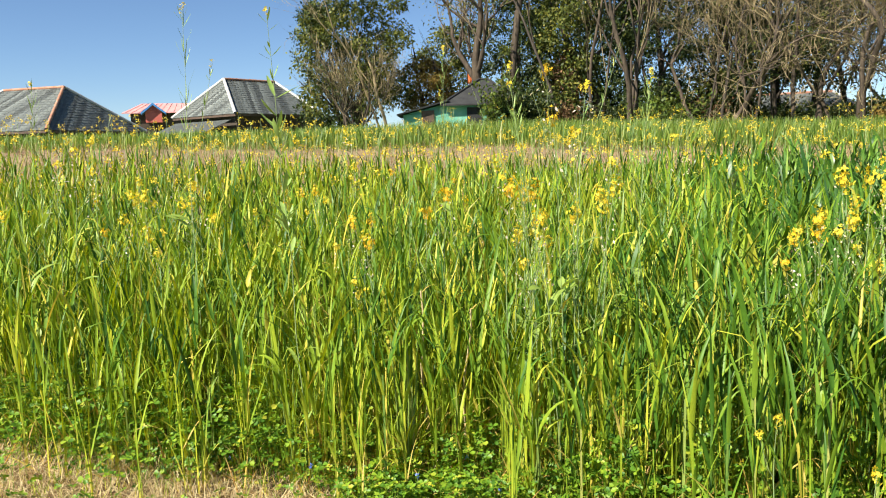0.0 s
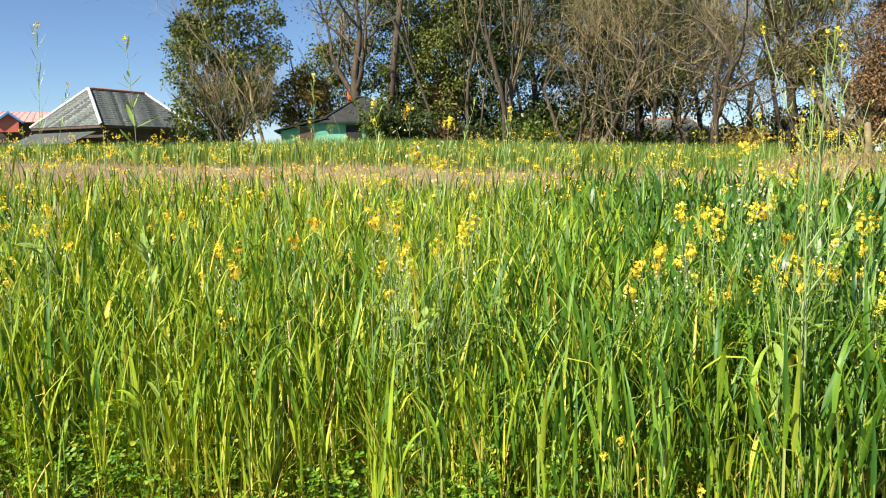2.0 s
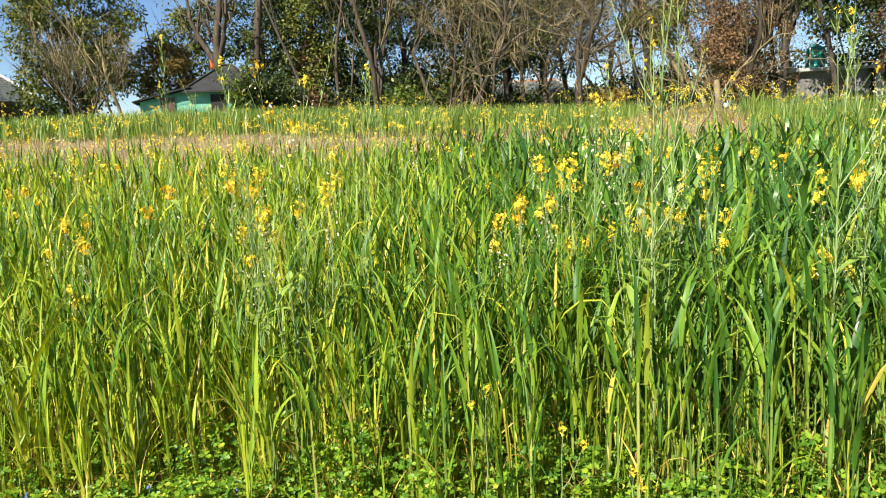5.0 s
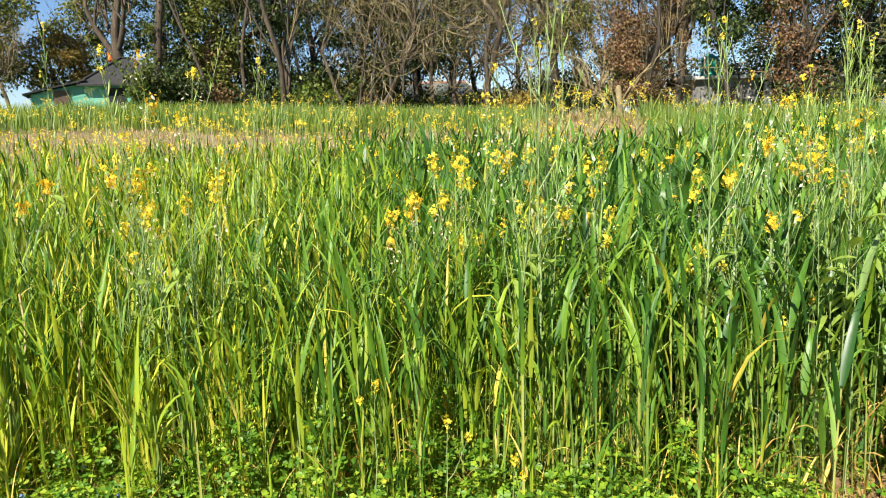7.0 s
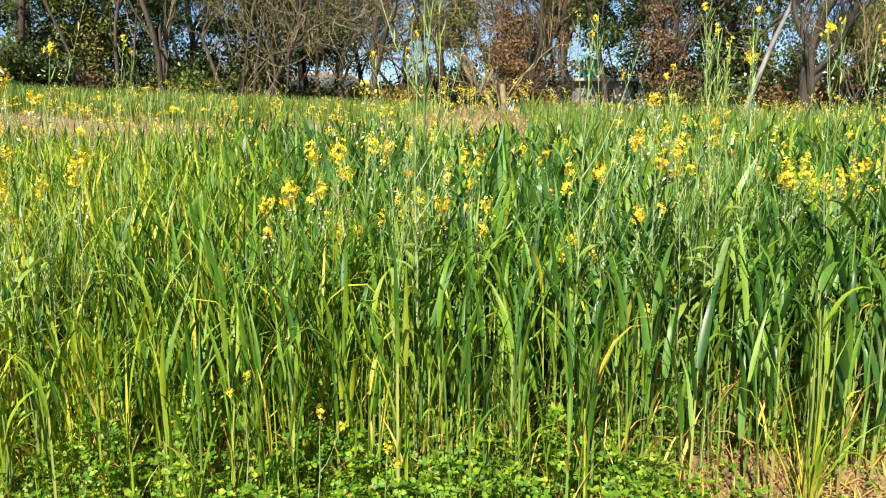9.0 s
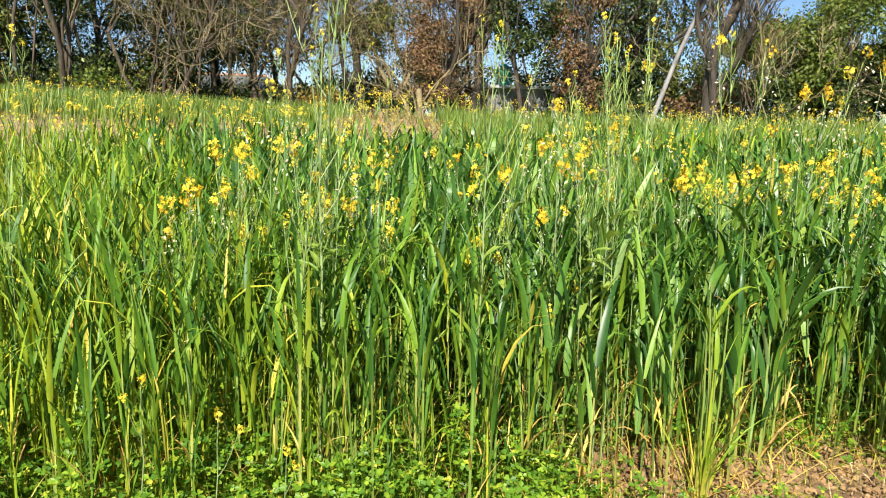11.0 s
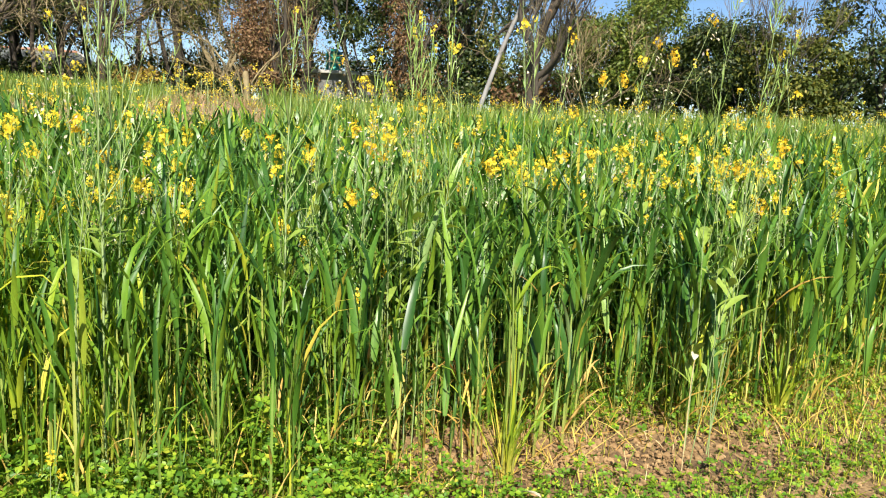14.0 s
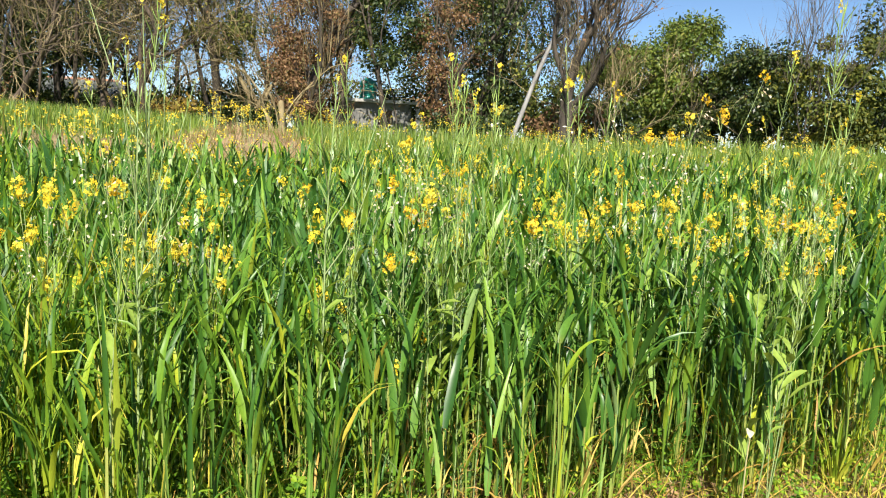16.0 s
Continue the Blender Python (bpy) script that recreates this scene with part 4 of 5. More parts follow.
BUSHY = [(-2.12, 5.66, 1.70), (-2.26, 5.57, 1.64), (-2.31, 5.53, 1.57), (-1.73, 5.88, 1.56), (-1.85, 5.82, 1.35), (-1.94, 5.77, 1.34), (-1.72, 5.89, 1.32), (-1.60, 5.95, 1.41), (-1.89, 5.79, 1.11), (-1.79, 5.85, 1.01), (-0.18, 5.57, 1.25), (-0.08, 5.59, 1.35), (-0.46, 5.51, 1.09), (-0.59, 5.48, 0.82), (-0.51, 5.50, 0.88), (-0.03, 5.60, 0.79), (0.31, 5.03, 1.40), (0.38, 5.04, 1.36), (0.64, 5.04, 1.40), (0.76, 5.04, 1.35), (0.63, 5.04, 1.28), (0.55, 5.04, 1.26), (0.39, 5.04, 1.25), (0.37, 5.04, 1.18), (0.47, 5.04, 1.58), (0.72, 5.04, 1.51), (0.55, 5.04, 1.71), (0.65, 5.04, 1.65), (1.77, 5.26, 1.22), (1.83, 5.24, 1.14), (1.68, 5.29, 1.00), (1.98, 5.19, 0.98), (1.88, 5.22, 0.90), (1.93, 5.20, 1.40), (1.95, 5.31, 1.39), (2.31, 5.18, 1.27), (1.77, 5.36, 1.20), (2.47, 5.11, 1.13), (2.68, 5.01, 1.10), (2.72, 4.99, 1.35), (2.60, 5.05, 1.13), (2.28, 5.19, 1.17), (2.12, 5.25, 0.79), (3.20, 4.17, 1.66), (3.15, 4.21, 1.38), (2.99, 4.35, 1.31), (3.25, 4.13, 1.45), (3.28, 4.10, 1.58), (2.92, 4.40, 0.98), (3.15, 4.22, 1.13), (3.29, 4.09, 0.81), (1.82, 4.83, 1.42), (1.65, 4.86, 1.26), (1.70, 4.85, 1.20), (1.84, 4.82, 1.04), (2.29, 4.67, 1.18), (2.43, 4.61, 1.18), (2.03, 4.76, 1.10), (2.18, 4.71, 1.47), (2.91, 4.34, 1.34), (3.12, 4.20, 1.13), (3.45, 4.04, 1.24), (2.85, 4.38, 1.01), (2.50, 4.58, 1.38), (3.83, 4.10, 1.30), (3.89, 4.03, 1.29), (4.01, 3.89, 1.28), (4.56, 3.64, 1.35), (4.73, 3.55, 1.46), (5.00, 3.37, 1.35), (5.00, 3.38, 1.11), (4.85, 3.45, 0.95), (3.83, 4.91, 1.68), (3.63, 5.06, 1.54), (3.86, 4.88, 1.37), (3.73, 4.99, 1.42), (1.90, 5.20, 1.39), (2.61, 4.97, 1.24), (2.60, 4.97, 1.11), (2.44, 5.04, 1.14), (2.30, 5.09, 1.42), (3.85, 4.09, 1.28), (4.01, 3.90, 1.26), (3.67, 4.27, 1.56), (3.82, 4.12, 1.60), (4.27, 3.91, 1.56), (4.74, 3.55, 1.47), (4.84, 3.47, 1.56), (5.09, 3.31, 1.57), (5.01, 3.36, 1.34), (5.34, 3.24, 1.43), (5.67, 3.20, 1.20), (5.22, 3.27, 1.10), (4.92, 3.43, 0.89), (5.45, 3.23, 1.73), (4.39, 3.81, 1.75), (4.53, 3.69, 1.87), (3.78, 4.00, 1.86), (4.00, 3.91, 1.98), (2.07, 5.07, 1.72), (4.62, 3.75, 1.86), (4.52, 3.90, 1.75), (0.60, 5.34, 1.87), (-1.18, 7.21, 1.74), (1.36, 7.40, 1.62), (4.08, 5.13, 1.66), (2.63, 6.56, 1.73)]
LOW = [(1.64, 3.6, 0.54), (1.45, 3.77, 0.6), (3.0, 4.0, 0.75), (1.3, 4.2, 0.62)]


# ---- single things in the verge ----
def dry_stalk(x, y, tall, lean, label):
    t = thing("dry_stalk", label, "stalk", x, y, float(land(x, y)) - 0.02)
    bag = Bag()
    u = np.linspace(0, 1, 8)
    tube(bag, np.stack([lean[0] * u + 0.012 * np.sin(u * 9), lean[1] * u, tall * u], -1), 0.0085 * (1 - 0.45 * u), 6)
    part("stem", bag, HAY, t)
    bag = Bag()
    blades(bag, np.array([[lean[0] * 0.96, lean[1] * 0.96, tall * 0.97]]), np.array([0.4]), np.array([0.6]), np.array([1.2]), np.array([0.12]), np.array([0.012]), 5, True)
    part("withered_leaf", bag, STRAW, t)


dry_stalk(0.06, 5.2, 0.82, (0.06, 0.02), "pale dry stalk standing at the field edge")
dry_stalk(-0.12, 5.25, 0.9, (-0.02, 0.03), "thin withered brown stalk at the field edge")


def blue_flower(x, y, h):
    t = thing("blue_flower", "tiny bright blue wildflower low in the clover", "wildflower", x, y, float(land(x, y)), "blue wildflowers in the verge")
    bag = Bag()
    tube(bag, [(0, 0, 0), (0.005, 0, h * 0.6), (0, 0.004, h)], [0.0012, 0.001, 0.001], 4)
    part("stem", bag, STALK, t)
    rng = np.random.default_rng(int(abs(x * 1000)))
    part("corolla", flower_head(rng, (0, 0, h + 0.006), 0.007, 3, 0.009), BLUE, t, "blue petals")


for x_, y_ in ((-1.02, 4.86), (-0.08, 4.72), (0.3, 4.62), (0.12, 4.95), (-0.6, 4.8)):
    blue_flower(x_, y_, 0.13)


def fallen_leaf(x, y, z, seed, label):
    t = thing("dead_leaf", label, "leaf", x, y, z)
    rng = np.random.default_rng(seed)
    bag = Bag()
    blades(bag, np.zeros((1, 3)), rng.uniform(0, 6.28, 1), np.array([1.1]), np.array([0.8]), np.array([0.085]), np.array([0.034]), 6, True, np.array([0.6]), 1.0, 0, 1, "leaf")
    part("blade", bag, WILTED, t)
    bag = Bag()
    tube(bag, [(0, 0, 0.0), (-0.01, 0, -0.1), (-0.012, 0, -z + float(land(x, y)))], [0.002, 0.002, 0.003], 4)
    part("stalk", bag, HAY, t)


fallen_leaf(4.08, 2.98, 0.53, 3, "pale tan withered leaf caught on a stalk")
fallen_leaf(3.3, 3.15, 0.06, 8, "small pale withered leaf on soil")


def bowed_leaf(x, y, z, az, length, width, seed):
    """One wheat shoot whose top leaf is bent over and catches the light."""
    t = thing("wheat_shoot", "wheat shoot with a pale bent-over leaf", "wheat plant", x, y, float(land(x, y)), "wheat shoots at the field edge")
    g = z - float(land(x, y))
    bag = Bag()
    tube(bag, [(0, 0, 0), (0.005, 0, g * 0.5), (0, 0, g)], [0.005, 0.0045, 0.003], 5)
    part("culm", bag, CULM, t)
    bag = Bag()
    blades(bag, np.array([[0, 0, g - 0.02]]), np.array([az]), np.array([0.5]), np.array([1.5]), np.array([length]), np.array([width]), 9, True, np.array([0.2]), 1.2)
    part("leaf", bag, WHEAT_BROAD, t)


bowed_leaf(1.3, 4.75, 0.84, -0.2, 0.26, 0.03, 1)
bowed_leaf(3.45, 3.5, 0.92, 0.3, 0.24, 0.035, 2)
bowed_leaf(2.6, 4.05, 0.5, 0.1, 0.26, 0.024, 3)
bowed_leaf(3.95, 3.75, 1.12, 3.0, 0.3, 0.04, 4)


build_mustard()


def build_far_mustard():
    """Mustard past the near rows and on the bank, too far to pick apart."""
    rng = np.random.default_rng(91)
    stems, heads, wilt = Bag(), Bag(), Bag()
    for dens, near, far, b0, b1, tall, spread in (
        (3.4, 9, 13, 22, 84, (0.85, 1.35), 0.05), (1.7, 13, 26, 22, 84, (0.8, 1.25), 0.06),
        (5.0, 8.5, 13, -46, -16, (0.65, 1.0), 0.05), (3.2, 9.5, 13, -16, 22, (0.75, 1.2), 0.05), (4.6, 13, 24, -46, 30, (0.35, 1.0), 0.05),
        (0.45, 24, 40, 0, 84, (0.8, 1.25), 0.07), (0.25, 24, 38, -46, 0, (0.5, 0.9), 0.06), (0.45, 37, 41, -12, 30, (0.9, 1.5), 0.08)):
        x, y = scatter(rng, dens, near, far, b0, b1)
        cl = np.array([noise.noise((float(a) * 0.45, float(c) * 0.45, 9.0)) for a, c in zip(x, y)])
        ok = rng.random(len(x)) < 0.55 + 0.9 * cl
        x, y = x[ok], y[ok]
        n = len(x)
        z = land(x, y)
        h = rng.uniform(*tall, n)
        phi = rng.uniform(0, 6.28, n)
        blades(stems, np.stack([x, y, z], -1), phi, np.full(n, 0.03), rng.uniform(0, 0.15, n), h, np.full(n, 0.012), 2, False, None, 1, 0, 1, "stem")
        k = 3
        c = np.repeat(np.stack([x, y, z + h], -1), k, 0) + rng.normal(0, 0.05, (n * k, 3)) * (1, 1, 1.1) - (0, 0, 0.05)
        c = np.repeat(c, 7, 0) + rng.normal(0, spread * 0.4, (n * k * 7, 3))
        petals(heads, c, rng.uniform(0.026, 0.048, len(c)), rng, 0.3)
        c = np.repeat(np.stack([x, y, z + h - 0.18], -1), 4, 0) + rng.normal(0, 0.06, (n * 4, 3))
        petals(wilt, c[rng.random(len(c)) < 0.4], 0.022, rng, -0.4)
    t = thing("mustard_stand", "flowering yellow mustard scattered over the bank and fields", "mustard", kind="stuff")
    for nm, bg, m in (("mustard_stalks", stems, STALK), ("mustard_flowers", heads, PETAL), ("mustard_wilted_petals", wilt, WILTED)):
        tagged(part(nm, bg, m, t), kind="stuff")


build_far_mustard()


def build_far_crop():
    rng = np.random.default_rng(101)
    t = thing("upper_wheat", "light green wheat on the upper terrace below the trees", "wheat", kind="stuff")
    crop, bank = Bag(), Bag()
    for dens, near, far, b0, b1 in ((18, 20.5, 30, -46, 23), (7, 30, 41, -46, 24), (16, 13, 20, 31, 84), (7, 20, 34, 30, 84)):
        x, y = scatter(rng, dens, near, far, b0, b1)
        wob = np.array([noise.noise((float(a) * 0.35, float(c) * 0.35, 21.0)) for a, c in zip(x, y)])
        ok = (np.hypot(x - CX, y - CY) > 22.3 + 2.2 * wob) | (b0 > 0)
        x, y = x[ok], y[ok]
        n = len(x)
        z = land(x, y)
        for _ in range(3):
            phi = rng.uniform(0, 6.28, n)
            ln = rng.uniform(0.6, 1.0, n) * np.interp(np.degrees(np.arctan2(x - CX, y - CY)), [-40, -34, -20, -8, 20, 30, 80], [0.5, 0.52, 0.75, 0.95, 0.95, 1.1, 1.1])
            p = np.stack([x + rng.normal(0, 0.08, n), y + rng.normal(0, 0.08, n), z], -1)
            blades(crop, p, phi, rng.uniform(0.0, 0.16, n), rng.uniform(0.1, 0.8, n), ln, rng.uniform(0.026, 0.054, n), 2, False, rng.normal(0, 1, n))
    tagged(part("upper_wheat_leaves", crop, FAR_WHEAT, t), kind="stuff")
    g = thing("bank_growth", "withered pinkish-brown grass on the terrace bank", "grass", kind="stuff")
    for dens, near, far, b0, b1, hh in ((22, 11, 23.5, -46, 27, 0.4), (75, 17.0, 23, 22, 32, 0.45), (14, 20, 38, 22, 36, 0.5)):
        x, y = scatter(rng, dens, near, far, b0, b1)
        n = len(x)
        z = land(x, y)
        for _ in range(3):
            p = np.stack([x + rng.normal(0, 0.1, n), y + rng.normal(0, 0.1, n), z], -1)
            blades(bank, p, rng.uniform(0, 6.28, n), rng.uniform(0.05, 0.7, n), rng.uniform(0.1, 1.2, n), rng.uniform(0.3, 1.0, n) * hh, rng.uniform(0.01, 0.022, n), 2, False, rng.normal(0, 1, n))
    tagged(part("bank_grass", bank, BANK_GRASS, g), kind="stuff")


build_far_crop()


# ---- trees ----
def grow(rng, wood, twigs, tips, p, d, length, radius, depth, spec):
    """Grows a limb and, from it, its branches; the ends go to tips."""
    k = 6 if depth > 1 else 4
    pts, q, e = [p], np.array(p), np.array(d)
    for _ in range(k - 1):
        e = e + rng.normal(0, spec["wander"], 3) + np.array([0, 0, spec["rise"]])
        e /= np.linalg.norm(e)
        q = q + e * length / (k - 1)
        pts.append(q.copy())
    pts = np.array(pts)
    end = radius * (0.62 if depth > 0 else 0.35)
    if depth == 0:
        spec["ends"].append((pts[0], pts[-1] - pts[0], radius))
        tips.append((pts[-1], e))
        tips.append((pts[len(pts) // 2], e))
        return
    tube(wood if radius > spec["fine"] else twigs, pts, np.linspace(radius, end, k), 6 if radius > 0.08 else (4 if radius > 0.025 else 3))
    m = spec["fork"][len(spec["fork"]) - depth]
    for i in range(m):
        s = 1.0 if i == 0 else rng.uniform(spec["low"], 1.0)
        o = np.array([np.interp(s, np.linspace(0, 1, k), pts[:, c]) for c in range(3)])
        side = rng.normal(size=3)
        side -= e * side.dot(e)
        side /= np.linalg.norm(side)
        spread = spec["spread"] * rng.uniform(0.5, 1.3) * (0.55 if i == 0 else 1)
        c = e * math.cos(spread) + side * math.sin(spread)
        grow(rng, wood, twigs, tips, o, c, length * rng.uniform(0.55, 0.85) * spec["shrink"], end * (0.95 if i == 0 else rng.uniform(0.5, 0.75)), depth - 1, spec)


def tree(name, label, category, bearing, r, seed, height, radius, bark, twig, leaf_mat, leaves, leaf_size, trunks=1, lean=0.05, fork=(3, 4, 4, 4), spread=0.55, low=0.35, wander=0.12, rise=0.06, shrink=1.0, clump=0.45, skirt=0, skirt_mat=None, skirt_top=4.0, skirt_r=2.0, group="trees behind the field", first=0.34, tilt=None, lumps=0, lump_r=0.9, stray=0.22, dome=None):
    rng = np.random.default_rng(seed)
    x, y, z = at(bearing, r)
    t = thing(name, label, category, x, y, z - 0.05, group)
    wood, twigs, crown = Bag(), Bag(), Bag()
    tips = []
    spec = dict(wander=wander, rise=rise, fork=list(fork), spread=spread, low=low, shrink=shrink, fine=0.03, ends=[])
    for i in range(trunks):
        az = rng.uniform(0, 6.28)
        off = (0, 0, 0) if i == 0 else (rng.normal(0, 0.45), rng.normal(0, 0.45), 0)
        ln = lean * (1 if i == 0 else 2.2)
        d = np.array(tilt if tilt is not None and i == 0 else (math.cos(az) * ln, math.sin(az) * ln, 1.0))
        d /= np.linalg.norm(d)
        grow(rng, wood, twigs, tips, off, d, height * first, radius * (1 if i == 0 else rng.uniform(0.4, 0.8)), len(fork), spec)
    if spec["ends"]:
        # the finest twigs, each with a few side shoots
        o = np.array([q for q, _, _ in spec["ends"]])
        w = np.array([q for _, q, _ in spec["ends"]])
        rad = np.array([q for _, _, q in spec["ends"]])
        for k in range(2 if leaves < 4500 else 1):
            s = w if k == 0 else w + rng.normal(0, 0.4, w.shape) * np.linalg.norm(w, axis=1)[:, None]
            ln = np.linalg.norm(s, axis=1)
            f = o if k == 0 else o + w * rng.uniform(0.1, 0.7, (len(w), 1))
            blades(twigs, f, np.arctan2(s[:, 1], s[:, 0]), np.arccos(np.clip(s[:, 2] / ln, -1, 1)), rng.normal(0, 0.5, len(f)), ln, np.clip(rad * 2, 0.022, 0.05), 3, False, rng.normal(0, 1, len(f)))
    if wood.n:
        tagged(part("cane" if trunks > 8 else "trunk", wood, bark, t), kind="stuff" if trunks > 2 else "")
    if twigs.n:
        tagged(part("brushwood", twigs, twig, t), kind="stuff")
    if leaves:
        c = np.array([p for p, _ in tips])
        if dome:
            # sprays through the whole crown, more of them on its outside
            wide, low_z, top_z = dome
            q = lumps
            h = rng.uniform(0, 1, q)
            a, o = rng.uniform(0, 6.28, q), rng.uniform(0, 1, q) ** 0.35
            w = wide * np.sqrt(np.clip(1 - np.clip((h - 0.45) / 0.6, 0, 1) ** 2, 0.05, 1)) * (0.72 + 0.28 * np.clip(h / 0.3, 0, 1)) * (1 + 0.16 * np.sin(2 * a + seed) * np.cos(5 * h + seed))
            c = np.stack([w * o * np.cos(a), w * o * np.sin(a), low_z + (top_z - low_z) * h], -1)
            lump_leaves(crown, c, rng.uniform(0.6, 1.3, q) * lump_r, leaves, leaf_size, rng)
            leaves = int(leaves * stray)
        leaves = max(leaves, 4)
        pick = c[rng.integers(0, len(c), leaves)] + np.clip(rng.normal(0, clump, (leaves, 3)), -1.5 * clump, 1.5 * clump)
        petals(crown, pick, rng.uniform(0.6, 1.25, leaves) * leaf_size, rng, -0.1)
    if crown.n:
        tagged(part("crown", crown, leaf_mat, t), kind="stuff")
    if skirt:
        # creepers and low growth round the trunk
        sk = Bag()
        n = skirt
        h = rng.uniform(0.1, 1, n) * skirt_top
        a, q = rng.uniform(0, 6.28, n), skirt_r * np.sqrt(rng.uniform(0, 1, n)) * (0.6 + 0.4 * np.sin(h * 1.7 + seed))
        lump = 1 + 0.4 * np.sin(a * 3 + h * 2)
        petals(sk, np.stack([q * lump * np.cos(a), q * lump * np.sin(a), h], -1), rng.uniform(0.6, 1.2, n) * leaf_size, rng, -0.4)
        part("creepers", sk, skirt_mat or leaf_mat, t, "tangled creepers round the trunk")
    return t


def evergreen(bearing, r, seed, height=11, radius=0.22, leaves=8500, mat=None, label="dense dark evergreen tree with small glossy leaves", wide=2.6, foot=2.2, top=None, lumps=60, lump_r=0.75, **more):
    return tree("evergreen_tree", label, "tree", bearing, r, seed, height, radius, BARK_DARK, TWIG_GREY, mat or TREE_DARK, leaves, 0.15 if mat is TREE_RUST else 0.2, lumps=lumps, lump_r=lump_r, dome=(wide, foot, top or min(height, 0.21 * r)), **{"stray": 0.06, "fork": (3, 4, 4), "clump": 0.6, **more})


def bare(bearing, r, seed, height=11, radius=0.2, twig=None, bark=None, label="leafless tan tree with a haze of fine twigs", leaves=0, fork=(4, 5, 5, 5), wander=0.2, **more):
    return tree("bare_tree", label, "tree", bearing, r, seed, height, radius, bark or BARK, twig or TWIG, more.pop("leaf", TREE_OLIVE), leaves, 0.16, fork=fork, wander=wander, **more)


# west to east
evergreen(-14.6, 47, 201, 13, 0.24, 17000, TREE_OLIVE, "rounded evergreen tree at the end of the tree line", wide=3.3, foot=1.6, top=9.6, lumps=80, lump_r=0.8, trunks=4, first=0.2, low=0.1)
evergreen(-15.8, 48.5, 246, 12, 0.2, 9000, TREE_DARK, "dark evergreen tree behind a rounded one", wide=2.6, foot=0.6, top=8.0, trunks=2, first=0.2)
bare(-12.4, 43.5, 202, 13, 0.1, bark=TWIG, label="two thin pale trunks with few twigs", trunks=2, fork=(2, 3, 4, 4), first=0.5, spread=0.35, lean=0.02)
bare(-15.4, 43.2, 203, 6.2, 0.1, label="broken brown trunk leaning in a fan of dry twigs", fork=(4, 5, 5), first=0.42, lean=0.3, spread=0.6, trunks=5)
bare(-5.6, 46, 204, 17, 0.42, label="large old tree with spreading bare limbs", fork=(4, 4, 4, 4), first=0.26, spread=0.85, rise=0.1, wander=0.11, low=0.6, leaves=1500, tilt=(-0.1, 0, 1), skirt=500, skirt_top=3.0, skirt_r=0.7)
bare(-3.8, 44.5, 205, 16, 0.26, label="tall straight brown trunk forking high up", fork=(2, 3, 4, 4), first=0.7, spread=0.35, leaves=1500, lean=0.02, wander=0.04, skirt=900, skirt_top=5.0, skirt_r=0.8)
evergreen(-9.6, 49, 206, 8, 0.14, 6000, TREE_AMBER, "low amber-leaved tree beside a hut", wide=1.5, foot=0.6, top=4.6, lumps=34, lump_r=0.6, trunks=2, low=0.1)
evergreen(-8.4, 52, 239, 9, 0.2, 4500, TREE_OLIVE, wide=1.7, foot=2.0, top=7.4, lumps=30, lump_r=0.6, first=0.3, label="leafy olive tree behind a hut")
evergreen(-2.0, 48, 207, 18, 0.26, 11000, TREE_DARK, wide=2.4, foot=1.0, lumps=70)
evergreen(0.6, 46, 241, 17, 0.2, 10000, TREE_OLIVE, wide=1.8, foot=1.2, lumps=56, label="tree hung with olive and withered creepers", skirt=1500, skirt_top=5, skirt_r=1.4, skirt_mat=TREE_RUST)
evergreen(2.9, 47, 208, 18, 0.24, 11000, TREE_DARK, wide=2.4, foot=1.8, lumps=66)
tree("pollard_tree", "pollarded brown trunk with upright sprouts", "tree", 4.9, 42, 209, 13, 0.17, BARK, TWIG, TREE_RUST, 900, 0.16, trunks=4, fork=(3, 3, 3), spread=0.2, first=0.5, lean=0.05, rise=0.14)
evergreen(7.2, 47, 210, 18, 0.24, 11000, TREE_DARK, wide=2.6, foot=2.2, lumps=66)
bare(12.4, 42, 211, 14, 0.16, leaves=700, label="broad, almost leafless tree with a haze of tan twigs", trunks=5, fork=(4, 4, 4, 4), first=0.3, spread=0.75, low=0.5, rise=0.02, lean=0.07)
bare(9.6, 43.5, 242, 12, 0.14, label="leafless tan tree among evergreens", trunks=2, fork=(3, 4, 5, 4), first=0.34, spread=0.65, low=0.45, leaves=600)
evergreen(14.6, 48, 212, 15, 0.2, 8000, TREE_DARK, wide=2.6, foot=4.0, lumps=50)
bare(17.2, 43, 243, 13, 0.15, leaves=500, label="leafless tan tree with arching twigs", trunks=3, fork=(3, 4, 4, 4), first=0.32, spread=0.75, low=0.5, rise=0.0)
bare(19.6, 41, 213, 14, 0.2, label="leafless tree with a stout trunk and tan twigs", trunks=2, fork=(3, 5, 5, 4), first=0.34, spread=0.6, low=0.5, rise=0.05, leaves=500)
bare(22.0, 47, 214, 13, 0.16, twig=TWIG_GREY, bark=BARK_DARK, label="thin dark leafless tree", trunks=3, fork=(3, 4, 5, 4), leaves=700)
evergreen(24.3, 42, 215, 16, 0.26, 5500, TREE_OLIVE, "dark-trunked tree with sparse olive leaves", wide=1.7, foot=3.8, lumps=34, lump_r=0.65, trunks=2)
bare(26.4, 41, 216, 14, 0.16, twig=TWIG, bark=TWIG, label="leafless tree hung with dry creepers", trunks=5, fork=(3, 4, 5, 4), low=0.1, rise=-0.06, leaves=1200, spread=0.5)
